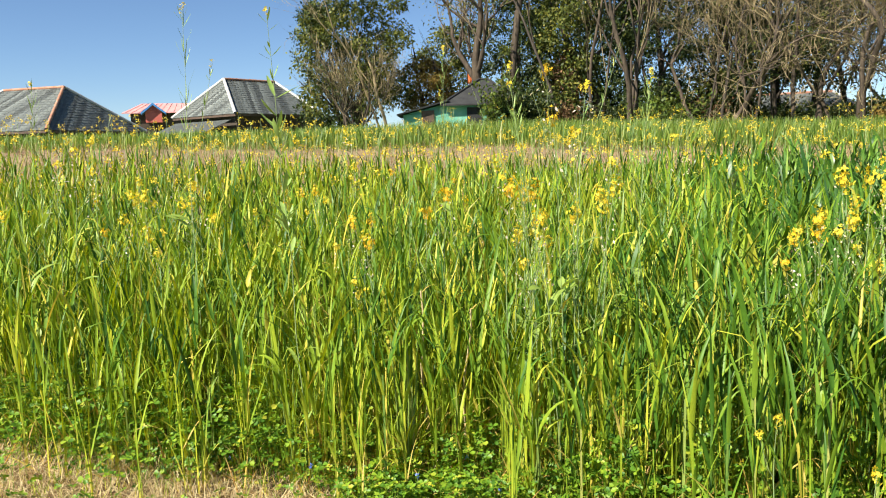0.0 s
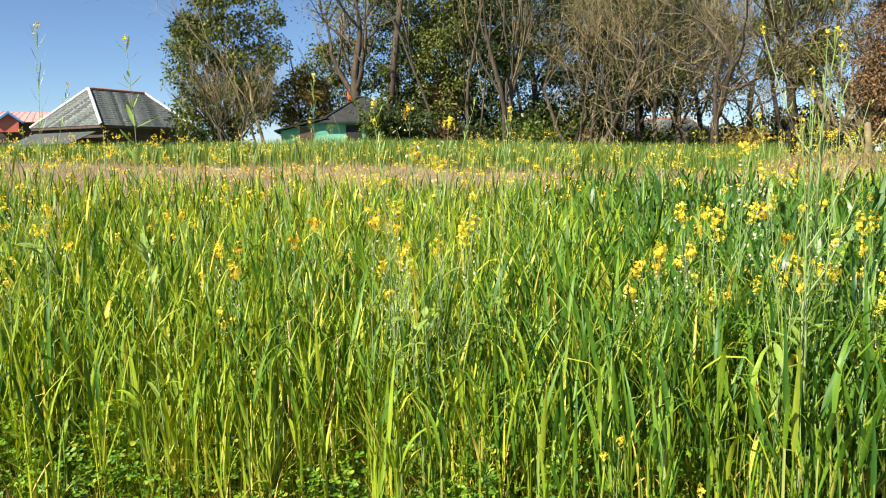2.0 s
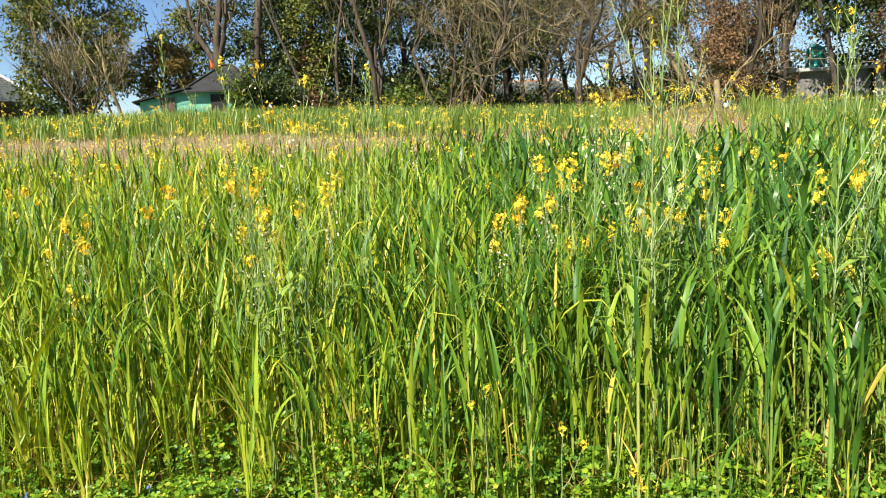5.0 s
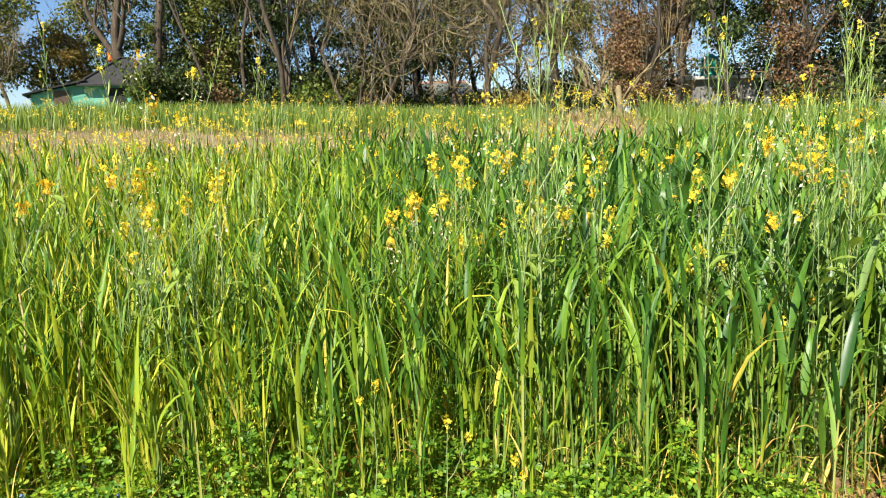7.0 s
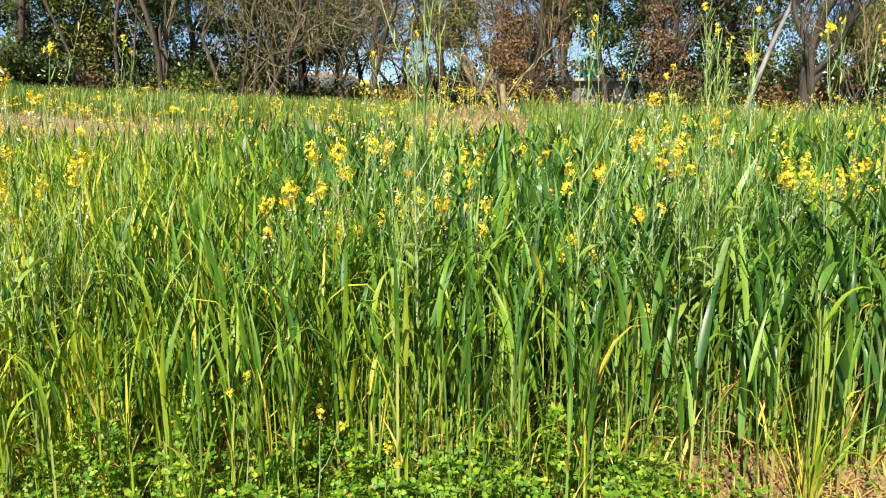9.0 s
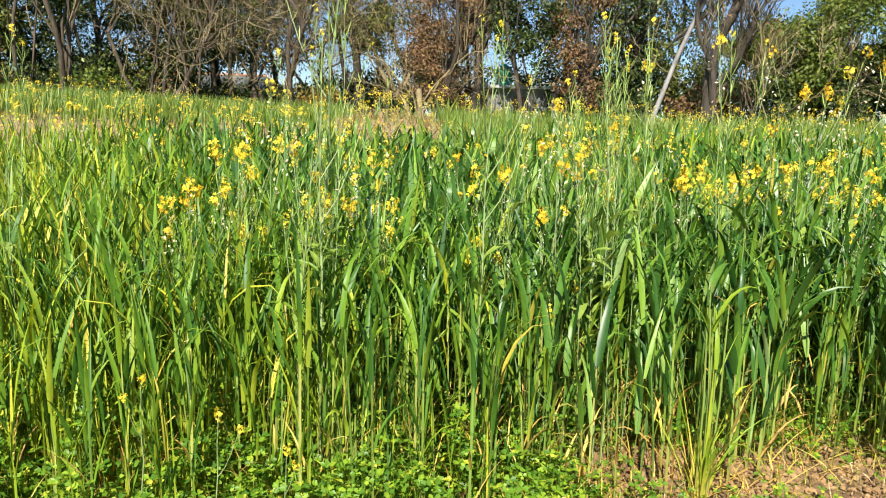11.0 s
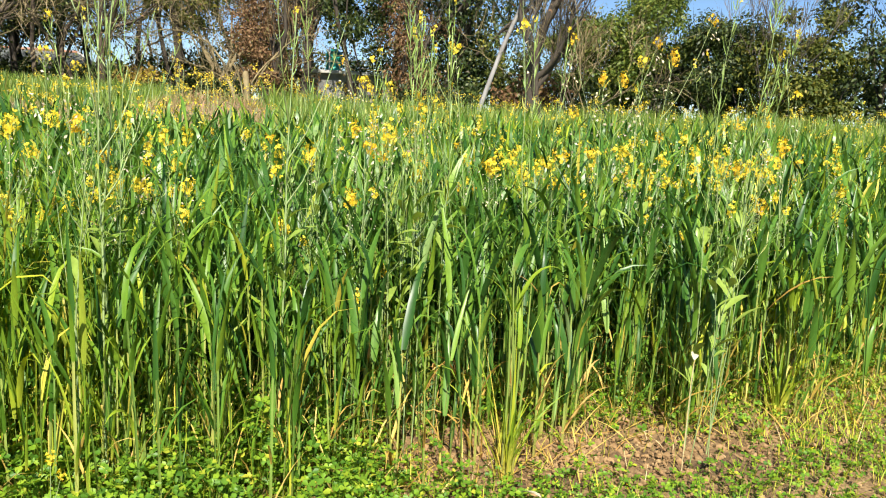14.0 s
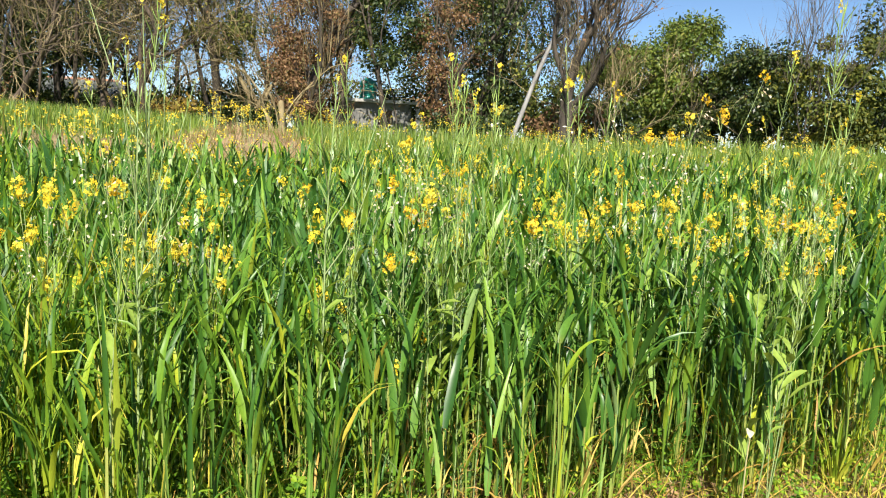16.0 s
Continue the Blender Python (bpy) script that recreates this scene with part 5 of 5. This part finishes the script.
tree("withered_tree", "broad withered tree covered in rusty-brown creepers", "tree", 30.4, 38, 217, 15, 0.36, BARK_DARK, TWIG, TREE_RUST, 15000, 0.13, trunks=4, fork=(4, 5, 5), low=0.1, first=0.24, clump=0.5, spread=0.45, lumps=64, lump_r=0.6, dome=(1.5, 0.9, 8.4), stray=0.12)
bare(28.3, 37.5, 247, 9, 0.09, twig=TWIG, bark=TWIG, label="tangle of hanging tan creepers", trunks=6, fork=(3, 4, 4), low=0.1, rise=-0.1, leaves=300, spread=0.5, leaf=TREE_RUST)
evergreen(33.4, 46, 218, 16, 0.18, 6000, TREE_OLIVE, wide=1.5, foot=4.6, lumps=34, lump_r=0.6, label="slender tree with sparse olive leaves")
evergreen(36.2, 37.5, 219, 15, 0.13, 5500, TREE_DARK, "slim dark tree in front of a small building", wide=1.5, foot=3.6, top=8.4, lumps=34, lump_r=0.6, trunks=2, first=0.35)
evergreen(40.2, 38, 220, 11, 0.16, 7000, TREE_RUST, "tree with reddish-brown young leaves", wide=1.5, foot=1.0, top=7.0, lumps=40, lump_r=0.6, trunks=3)
evergreen(43.4, 40, 221, 17, 0.24, 9000, TREE_DARK, wide=2.2, foot=1.2, lumps=60, trunks=2)
bare(45.0, 30, 222, 13, 0.1, bark=BARK_PALE, twig=TWIG_GREY, label="pale grey trunk leaning over the hedge", fork=(2, 3, 3), first=0.6, tilt=(0.22, -0.22, 1), spread=0.3, wander=0.05)
bare(48.9, 30, 223, 12, 0.3, twig=TWIG_GREY, bark=BARK_DARK, label="gnarled dark tree with bundles of grey twigs", trunks=2, fork=(4, 5, 6, 4), first=0.3, spread=0.42, low=0.35, rise=0.2, leaves=900, leaf=TREE_RUST, lean=0.05)
bare(51.6, 31, 227, 6.0, 0.07, twig=TWIG, bark=BARK, label="thicket of thin tan branches", trunks=7, fork=(3, 4, 5), first=0.4, spread=0.5, lean=0.35)
for b_, r_, s_, h_, w_, m_, label_ in ((53.4, 37, 224, 4.6, 2.0, TREE_BAMBOO, "yellow-green bamboo clump with arching leafy tops"), (57.2, 38, 225, 5.8, 2.2, TREE_BAMBOO, "dense green bamboo clump with arching leafy tops"), (61.4, 38, 230, 5.3, 2.3, TREE_DARK, "broad dark green bamboo clump with drooping tops")):
    tree("bamboo_clump", label_, "bamboo", b_, r_, s_, h_, 0.05, BARK_DARK, TWIG_GREY, m_, 15000, 0.17, trunks=14, fork=(3, 3), first=0.5, lean=0.16, rise=-0.05, low=0.2, clump=0.3, lumps=56, lump_r=0.75, stray=0.03, dome=(w_, 1.4, h_), skirt=3200, skirt_top=2.2, skirt_r=2.2, skirt_mat=TREE_DARK)
evergreen(66.8, 37, 226, 6.2, 0.1, 8000, TREE_OLIVE, "bushy tree with reddish-brown and green leaves", wide=2.2, foot=0.6, top=5.0, lumps=44, lump_r=0.6, trunks=5)
bare(65.4, 36, 248, 7.0, 0.06, twig=TWIG_GREY, bark=BARK_DARK, label="upright thicket of thin grey twigs", trunks=7, fork=(3, 4, 4), first=0.45, spread=0.25, lean=0.12, rise=0.12)
evergreen(71.5, 39, 228, 9.5, 0.16, 8000, TREE_DARK, wide=2.8, foot=0.6, trunks=3)
evergreen(78.0, 40, 229, 11, 0.18, 8000, TREE_OLIVE, wide=2.8, foot=0.8, trunks=3)
for b_, r_, s_, h_ in ((-4.6, 56, 249, 12), (0.4, 58, 231, 18), (5.0, 56, 232, 19), (10.0, 52, 233, 20), (13.0, 52, 240, 19), (11.5, 49, 251, 18), (14.8, 50, 252, 17), (16.4, 54, 244, 15), (18.6, 55, 250, 15), (27.5, 54, 234, 18), (31.0, 52, 235, 17), (38.6, 50, 236, 18), (46.4, 46, 237, 16), (42.0, 47, 238, 18)):
    evergreen(b_, r_, s_, h_, 0.2, 7500, TREE_DARK, wide=3.0, foot=0.8 if b_ < 10.5 or b_ > 20 else 2.9, lumps=54, lump_r=1.0)


# slim upright trunks along the front of the tree line
for i_, (b_, r_, h_) in enumerate(((0.0, 43, 13), (2.2, 44, 14), (6.6, 43, 14), (10.9, 43.5, 14), (15.6, 42.5, 12), (21.0, 43.5, 13), (32.6, 41, 12))):
    bare(b_, r_, 400 + i_, h_, 0.1 + 0.025 * math.sin(i_ * 2.1), bark=BARK if i_ % 3 else BARK_DARK, label="slim upright brown trunk with few side twigs" if i_ % 3 else "slim dark trunk with few side twigs", trunks=1 + i_ % 2, fork=(2, 3, 4), first=0.5, spread=0.3, wander=0.09, low=0.3, lean=0.05, leaves=300)


def shrub(bearing, r, seed, tall, wide, mat, label, leaves=2600):
    leaves = int(leaves * 0.6)
    rng = np.random.default_rng(seed)
    x, y, z = at(bearing, r)
    t = thing("shrub", label, "shrub", x, y, z, "shrubs under the trees")
    lv, ends = Bag(), []
    for _ in range(12):
        a, ln = rng.uniform(0, 6.28), rng.uniform(0.6, 1.0) * tall
        w = np.linspace(0, 1, 5)[:, None]
        line = np.array([math.cos(a), math.sin(a), 0]) * wide * w**1.3 * rng.uniform(0.3, 1) + np.array([0, 0, ln]) * w + rng.normal(0, 0.04, (5, 3)) * w
        wood = Bag()
        tube(wood, line, np.linspace(0.025, 0.008, 5), 4)
        part("stem", wood, BARK_DARK, t)
        ends.extend(line[1:])
    ends = np.array(ends)
    c = ends[rng.integers(0, len(ends), leaves)] + rng.normal(0, 0.22, (leaves, 3))
    c[:, 2] = np.abs(c[:, 2])
    petals(lv, c, rng.uniform(0.6, 1.2, leaves) * 0.22, rng, 0.1)
    part("foliage", lv, mat, t)


shrub(7.6, 39.6, 301, 1.9, 1.7, TREE_BAMBOO, "leafy yellow-green shrub at the field edge")
shrub(21.2, 39, 302, 1.2, 1.4, TREE_AMBER, "orange-brown withered shrub at the field edge")
shrub(-4.9, 41.5, 303, 2.5, 0.9, TREE_BAMBOO, "green shrub beside a trunk", 1800)
shrub(-3.4, 42, 305, 2.4, 1.3, TREE_DARK, "dark green shrub beside a hut", 3200)
shrub(-1.4, 43, 306, 2.2, 1.4, TREE_DARK, "dark green shrub under the trees", 3200)
shrub(-17.5, 46, 304, 1.5, 1.5, TREE_DARK, "dark green shrub under a tree")
for i_, (b_, r_) in enumerate(((0.8, 44), (3.6, 44), (10.4, 45), (10.0, 46), (24.6, 42), (27.4, 40), (31.4, 40), (40.6, 38), (44.4, 36), (48.8, 32), (53.0, 33))):
    shrub(b_, r_, 310 + i_, 1.5 + 0.5 * math.sin(i_ * 2.3), 1.5, TREE_DARK if i_ % 3 else TREE_RUST, "dark tangled shrub under the trees" if i_ % 3 else "brown withered shrub under the trees")


for i_, b_ in enumerate((-1.5, 1.8, 4.6, 7.4, 10.2, 12.6, 24.8, 27.2, 31.2, 38.2, 41.0, 44.0, 47.2, 49.6)):
    shrub(b_, 50 - 0.22 * max(0, b_), 340 + i_, 3.0 + 0.8 * math.sin(i_ * 1.7), 2.4, TREE_DARK if i_ % 4 else TREE_OLIVE, "tall dark hedge shrub behind the trunks", 4200)


for i_, (b_, r_, h_) in enumerate(((20.8, 45, 1.6), (22.8, 45, 2.4), (-0.3, 46, 2.4), (6.0, 46, 2.4), (9.0, 45, 2.0))):
    shrub(b_, r_, 390 + i_, h_, 1.5, TREE_DARK, "dark leafy shrub under the tree line", 3000)
for i_, b_ in enumerate((8.6, 10.4, 12.2, 14.0, 15.8, 17.6, 19.4)):
    shrub(b_, 49, 420 + i_, 1.5 + 0.25 * math.sin(i_ * 2.3), 2.3, TREE_DARK, "low dark undergrowth behind the tan trees", 3600)
for i_, (b_, r_) in enumerate(((55.0, 41), (58.4, 40), (61.8, 42), (65.0, 42), (68.4, 42), (72.0, 43), (75.5, 43))):
    shrub(b_, r_, 370 + i_, 3.2 + 0.6 * math.sin(i_ * 1.7), 2.6, TREE_DARK, "tall dark hedge shrub behind the bamboo", 5200)


# ---- houses ----
def plane_courses(name, a, b, c, d, courses, parent, material, thick=0.022):
    """A slated roof face from the eave a-b up to the ridge d-c, laid in overlapping courses."""
    a, b, c, d = (np.array(p, float) for p in (a, b, c, d))
    nrm = np.cross(b - a, (c + d) / 2 - (a + b) / 2)
    nrm /= np.linalg.norm(nrm)
    if nrm[2] < 0:
        nrm = -nrm
    rng = np.random.default_rng(int(abs(a[0] * 100 + b[1] * 10)) + courses)
    for i in range(courses):
        s0, s1 = i / courses, min(1.0, (i + 1.25) / courses)
        p0, p1 = a + (d - a) * s0, b + (c - b) * s0
        q0, q1 = a + (d - a) * s1, b + (c - b) * s1
        bag = Bag()
        n = max(2, int(np.linalg.norm(p1 - p0) / 0.26))
        for k in range(n):
            u0, u1 = k / n, (k + 1) / n - 0.012 / max(0.3, np.linalg.norm(p1 - p0))
            drop = rng.uniform(-0.03, 0.03)
            up = nrm * (thick + rng.uniform(-0.006, 0.012))
            w = [p0 + (p1 - p0) * u0, p0 + (p1 - p0) * u1, q0 + (q1 - q0) * u1, q0 + (q1 - q0) * u0]
            w[0] = w[0] - (w[3] - w[0]) * drop
            w[1] = w[1] - (w[2] - w[1]) * drop
            t0, t1 = w[0] + up, w[1] + up
            v = np.array([w[0], w[1], w[2] + nrm * 0.008, w[3] + nrm * 0.008, t0, t1])
            bag.add(v, [[4, 5, 2, 3], [0, 1, 5, 4], [0, 4, 3, 3], [1, 2, 2, 5]][:2])
        tagged(part(name, bag, material, parent, smooth=False), kind="stuff")


def ridge_cap(p, q, material, parent, r=0.11):
    bag = Bag()
    p, q = np.array(p, float), np.array(q, float)
    tube(bag, np.linspace(p, q, 6) + (0, 0, 0.04), np.full(6, r), 6)
    part("ridge_cap", bag, material, parent)


def hip_house(bearing, r, turn, length, depth, eave, rise, ridge, label, wall_mat, front_caps, back_caps, slate=None, low_roof=False, over=0.45, skew=0.0, west=0.0):
    """A house under a hipped slate roof; its corner at the given place. The eave's height is above the plain."""
    x, y, z = at(bearing, r)
    x, y = x - west * math.cos(radians(turn)), y - west * math.sin(radians(turn))
    z = min(z, eave - 2.4)
    h = thing("house", label, "house", x, y, z - 0.1, "farm houses", turn=turn)
    e = eave - z + 0.1
    L, D = length, depth
    # wall inside the eaves
    bm = box_bm(over, L - over, over, D - over, 0, e - 0.02)
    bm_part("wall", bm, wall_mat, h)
    m0, m1 = L / 2 - ridge / 2 + skew, L / 2 + ridge / 2 + skew
    A, B, C, E = (0, 0, e), (L, 0, e), (L, D, e), (0, D, e)
    P, Q = (m0, D / 2, e + rise), (m1, D / 2, e + rise)
    roof = thing("roof", "weathered grey slate roof", "")
    del roof["label"]
    roof.parent = h
    s = slate or SLATE
    for corners in ((A, B, Q, P), (E, A, P, P), (C, E, P, Q), (B, C, Q, Q)):
        plane_courses("slate_course", *corners, 17, roof, s)
    for a_, b_, m_ in ((A, P, front_caps[0]), (B, Q, front_caps[1]), (E, P, back_caps[0]), (C, Q, back_caps[1]), (P, Q, RIDGE_RED)):
        ridge_cap(a_, b_, m_, roof)
    # boards under the eaves
    for x0, x1, y0, y1 in ((0.02, L - 0.02, 0.02, 0.08), (0.02, 0.08, 0.081, D - 0.02), (L - 0.08, L - 0.02, 0.081, D - 0.02)):
        bm_part("eave_board", box_bm(x0, x1, y0, y1, e - 0.16, e - 0.01), DARK_WOOD, h)
    bm_part("soffit", box_bm(0.1, L - 0.1, 0.1, D - 0.1, e - 0.02, e - 0.005), DARK_WOOD, h)
    bm_part("door", box_bm(L * 0.4, L * 0.4 + 0.9, over - 0.05, over - 0.004, 0, 2.0), DARK_WOOD, h)
    for wx in (L * 0.15, L * 0.7):
        w = bm_part("window", box_bm(wx, wx + 0.8, over - 0.04, over - 0.004, 1.0, 2.0), DARK_WOOD, h)
        bm_part("sill", box_bm(wx - 0.05, wx + 0.85, over - 0.1, over - 0.004, 0.92, 0.99), RIDGE, w)
    if low_roof:
        # a lower lean-to roof on the side wall
        for i in range(6):
            s0, s1 = i / 6, (i + 1.2) / 6
            bm = slab_bm([(-1.9 + 1.9 * s0, 0.6, e - 1.15 + 0.75 * s0), (-1.9 + 1.9 * s1, 0.6, e - 1.15 + 0.75 * s1), (-1.9 + 1.9 * s1, D - 0.3, e - 1.15 + 0.75 * s1), (-1.9 + 1.9 * s0, D - 0.3, e - 1.15 + 0.75 * s0)], 0.04)
            bm_part("lean_to_course", bm, s, h)
        for yy in (0.75, D - 0.45):
            bm_part("post", box_bm(-1.75, -1.63, yy - 0.06, yy + 0.06, 0, e - 1.1), DARK_WOOD, h)
    return h


hip_house(-35.2, 54, 34.7 - 42, 9.0, 9.7, 3.4, 3.0, 5.0, "grey slate-roofed farmhouse with a red hip cap", SHADED_MUD_WALL, (RIDGE, RIDGE_RED), (RIDGE, RIDGE), skew=-0.63, west=9.0)
hip_house(-23.15, 54, 22.6 + 38, 7.95, 7.2, 4.25, 2.57, 4.6, "grey slate-roofed farmhouse with white ridge caps", SHADED_MUD_WALL, (RIDGE, RIDGE), (RIDGE, RIDGE), low_roof=True, skew=0.3)
hip_house(11.1, 61, -15.5, 9.4, 6.5, 3.12, 1.6, 5.4, "long low slate-roofed house behind tree trunks", GREEN_WALL, (RIDGE, RIDGE), (RIDGE, RIDGE))


def pink_house():
    x, y, z = at(-30.3, 76)
    h = thing("house", "pink tin-roofed house with a blue gable dormer", "house", x, y, z - 0.1, "farm houses", turn=29.6 - 6)
    L, D, e = 6.8, 5.0, 5.62 - z
    bm_part("wall", box_bm(0.4, L - 0.4, 0.4, D - 0.4, 0, e - 0.03), SHADED_MUD_WALL, h)
    for a_, b_ in (((-0.3, 0, e), (L, 0, e)), ):
        bm_part("roof", slab_bm([(-0.3, 0, e), (L, 0, e), (L - 0.6, D / 2, e + 0.95), (1.2, D / 2, e + 0.95)], 0.06), PINK_TIN, h, "faded pink tin roof")
    bm_part("roof", slab_bm([(L, D, e), (-0.3, D, e), (1.2, D / 2, e + 0.94), (L - 0.6, D / 2, e + 0.94)], 0.06), PINK_TIN, h, "faded pink tin roof")
    for i in range(12):
        t_ = (i + 0.5) / 12
        bag = Bag()
        tube(bag, [(-0.3 + (L + 0.3) * t_, 0.0, e + 0.02), (1.2 + (L - 1.8) * t_, D / 2, e + 0.97)], [0.025, 0.025], 4)
        part("roof_rib", bag, PINK_TIN, h)
    d = bm_part("dormer", box_bm(1.75, 3.15, -0.6, 1.2, e - 0.9, e + 0.02), RED_PAINT, h, "red dormer front")
    bm = bmesh.new()
    f = [bm.verts.new(p) for p in ((1.75, -0.6, e + 0.03), (3.15, -0.6, e + 0.03), (2.45, -0.6, e + 0.62))]
    g = [bm.verts.new((p.co.x, 1.2, p.co.z)) for p in f]
    bm.faces.new(f)
    bm.faces.new(g[::-1])
    for i in range(3):
        bm.faces.new((f[i], g[i], g[(i + 1) % 3], f[(i + 1) % 3]))
    bmesh.ops.recalc_face_normals(bm, faces=bm.faces[:])
    bm_part("gable", bm, RED_PAINT, d)
    for s_ in (-1, 1):
        bm_part("bargeboard", slab_bm([(2.45, -0.9, e + 0.82), (2.45 + s_ * 1.05, -0.9, e - 0.02), (2.45 + s_ * 1.05, 1.0, e - 0.02), (2.45, 1.0, e + 0.82)], 0.2), BLUE_PAINT, d, "bright blue bargeboard")
    bag = Bag()
    tube(bag, [(2.45, -0.68, e + 0.1), (2.45, -0.62, e + 0.1)], [0.17, 0.17], 12)
    part("vent", bag, WHITE_WALL, d)


pink_house()


def green_hut():
    x, y, z = at(-11.5, 43)
    h = thing("hut", "low turquoise-green plastered hut under a dark roof", "hut", x, y, z - 0.1, turn=8)
    g = 0.1 - z
    bm_part("wall", box_bm(0.1, 2.5, 0.4, 4.0, 0, 3.42 + g), GREEN_WALL, h)
    bm_part("wall", box_bm(2.503, 6.2, 0.4, 4.4, 0, 3.9 + g), GREEN_WALL, h)
    bm_part("gable", slab_bm([(0.1, 0.42, 3.425 + g), (2.5, 0.42, 3.425 + g), (2.5, 0.6, 3.98 + g), (0.1, 0.6, 3.43 + g)], 0.01), GREEN_WALL, h)
    bm_part("roof", slab_bm([(-0.25, 0.05, 3.46 + g), (2.6, 0.05, 4.16 + g), (2.6, 4.4, 4.16 + g), (-0.25, 4.4, 3.46 + g)], 0.07), DARK_TIN, h, "dark tin lean-to roof")
    A, B, C, E = (2.2, 0.0, 3.9 + g), (6.6, 0.0, 3.9 + g), (6.6, 4.8, 3.9 + g), (2.2, 4.8, 3.9 + g)
    P, Q = (4.4, 2.4, 5.35 + g), (4.9, 2.4, 5.35 + g)
    for corners in ((A, B, Q, P), (E, A, P), (C, E, P, Q), (B, C, Q)):
        bm_part("roof", slab_bm(corners, 0.08), DARK_TIN, h, "dark weathered hipped roof")
    for a_, b_ in ((A, P), (B, Q), (P, Q)):
        ridge_cap(a_, b_, DARK_TIN, h, 0.06)
    bm_part("door", box_bm(1.1, 1.8, 0.33, 0.396, 0, 1.6), DARK_WOOD, h, "brown wooden door")
    w = bm_part("window", box_bm(3.6, 4.4, 0.34, 0.396, 0.8, 1.7), DARK_TIN, h, "dark open window")
    bm_part("sill", box_bm(3.52, 4.48, 0.26, 0.396, 0.72, 0.79), RIDGE, w)


green_hut()


def flag():
    x, y, z = at(-6.6, 49)
    f = thing("flag", "orange cloth flag on a thin pole", "flag", x, y, z)
    bag = Bag()
    tube(bag, [(0, 0, 0), (0.01, 0, 2.0), (0, 0, 4.3)], [0.025, 0.022, 0.018], 6)
    part("pole", bag, BARK, f)
    u, v = np.meshgrid(np.linspace(0, 1, 7), np.linspace(0, 1, 7), indexing="ij")
    cloth = np.stack([0.02 + 0.3 * u * (1 - 0.5 * v), 0.05 * np.sin(u * 7 + v * 3), 3.25 + 0.95 * v - 0.15 * u], -1)
    bag = Bag()
    i, j = np.meshgrid(np.arange(6), np.arange(6), indexing="ij")
    o = i * 7 + j
    front = np.stack([o, o + 7, o + 8, o + 1], -1)
    bag.add(cloth, front)
    bag.add(cloth + (0, 0.012, 0), front[..., ::-1])
    part("cloth", bag, FLAG_CLOTH, f, "orange cloth")


flag()


def tank_house():
    x, y, z = at(32.9, 40)
    h = thing("outbuilding", "small grey concrete outbuilding with a flat roof", "outbuilding", x, y, z - 0.2, turn=-27)
    e = 3.28 - z + 0.2
    bm_part("wall", box_bm(0, 3.6, 0, 3.0, 0, e), SHADED_CONCRETE, h)
    bm_part("roof", box_bm(-0.3, 3.9, -0.35, 3.3, e + 0.003, e + 0.16), CONCRETE, h, "flat concrete roof slab", 0.015)
    bm_part("wall", box_bm(3.85, 4.15, -0.1, 0.2, 0, e + 0.25), WHITE_WALL, h, "whitewashed pillar")
    w = bm_part("window", box_bm(1.9, 2.6, -0.03, -0.004, 0.9, 1.6), DARK_WOOD, h, "dark window")
    bm_part("sill", box_bm(1.82, 2.68, -0.1, -0.004, 0.82, 0.89), CONCRETE, w)
    c = Vector((1.46, 0.9, e + 0.163))
    m = h.matrix_basis @ c
    t = thing("water_tank", "turquoise-green ribbed plastic water tank on a flat roof", "water tank", m.x, m.y, m.z, turn=-27)
    prof = [(0.0, 0.02), (0.5, 0.0)]
    for k in range(6):
        b0 = 0.06 + k * 0.15
        prof += [(0.5, b0), (0.53, b0 + 0.03), (0.53, b0 + 0.08), (0.5, b0 + 0.11)]
    prof += [(0.49, 0.97), (0.4, 1.05), (0.22, 1.12), (0.2, 1.13), (0.2, 1.2), (0.0, 1.21)]
    bag = Bag()
    q = np.array(prof)
    ang = np.arange(24) * 2 * np.pi / 24
    q = q * (0.84, 0.92)
    v = np.stack([q[:, :1] * np.cos(ang), q[:, :1] * np.sin(ang), np.repeat(q[:, 1:], 24, 1)], -1)
    i, j = np.meshgrid(np.arange(len(q) - 1), np.arange(24), indexing="ij")
    bag.add(v, np.stack([i * 24 + j, i * 24 + (j + 1) % 24, (i + 1) * 24 + (j + 1) % 24, (i + 1) * 24 + j], -1))
    part("body", bag, TANK_GREEN, t)
    bag = Bag()
    tube(bag, [(-0.3, -0.4, 0.0), (-0.3, -0.5, 0.3), (-0.3, -0.5, 1.15), (-0.15, -0.32, 1.1)], [0.03] * 4, 8)
    part("pipe", bag, WHITE_PIPE, t, "white plastic pipe")


tank_house()


def stump():
    x, y, z = at(28.8, 36)
    t = thing("stump", "pale broken tree stump standing upright", "tree stump", x, y, z)
    bag = Bag()
    tube(bag, [(0, 0, -0.1), (0.02, 0, 0.8), (-0.06, 0, 1.45), (-0.05, 0.02, 1.6)], [0.17, 0.13, 0.14, 0.1], 8)
    part("trunk", bag, TWIG, t)
    bag = Bag()
    tube(bag, [(-0.05, 0, 1.5), (-0.3, 0.05, 1.9), (-0.38, 0.05, 2.3)], [0.06, 0.04, 0.01], 5)
    part("snag", bag, BARK, t)


stump()
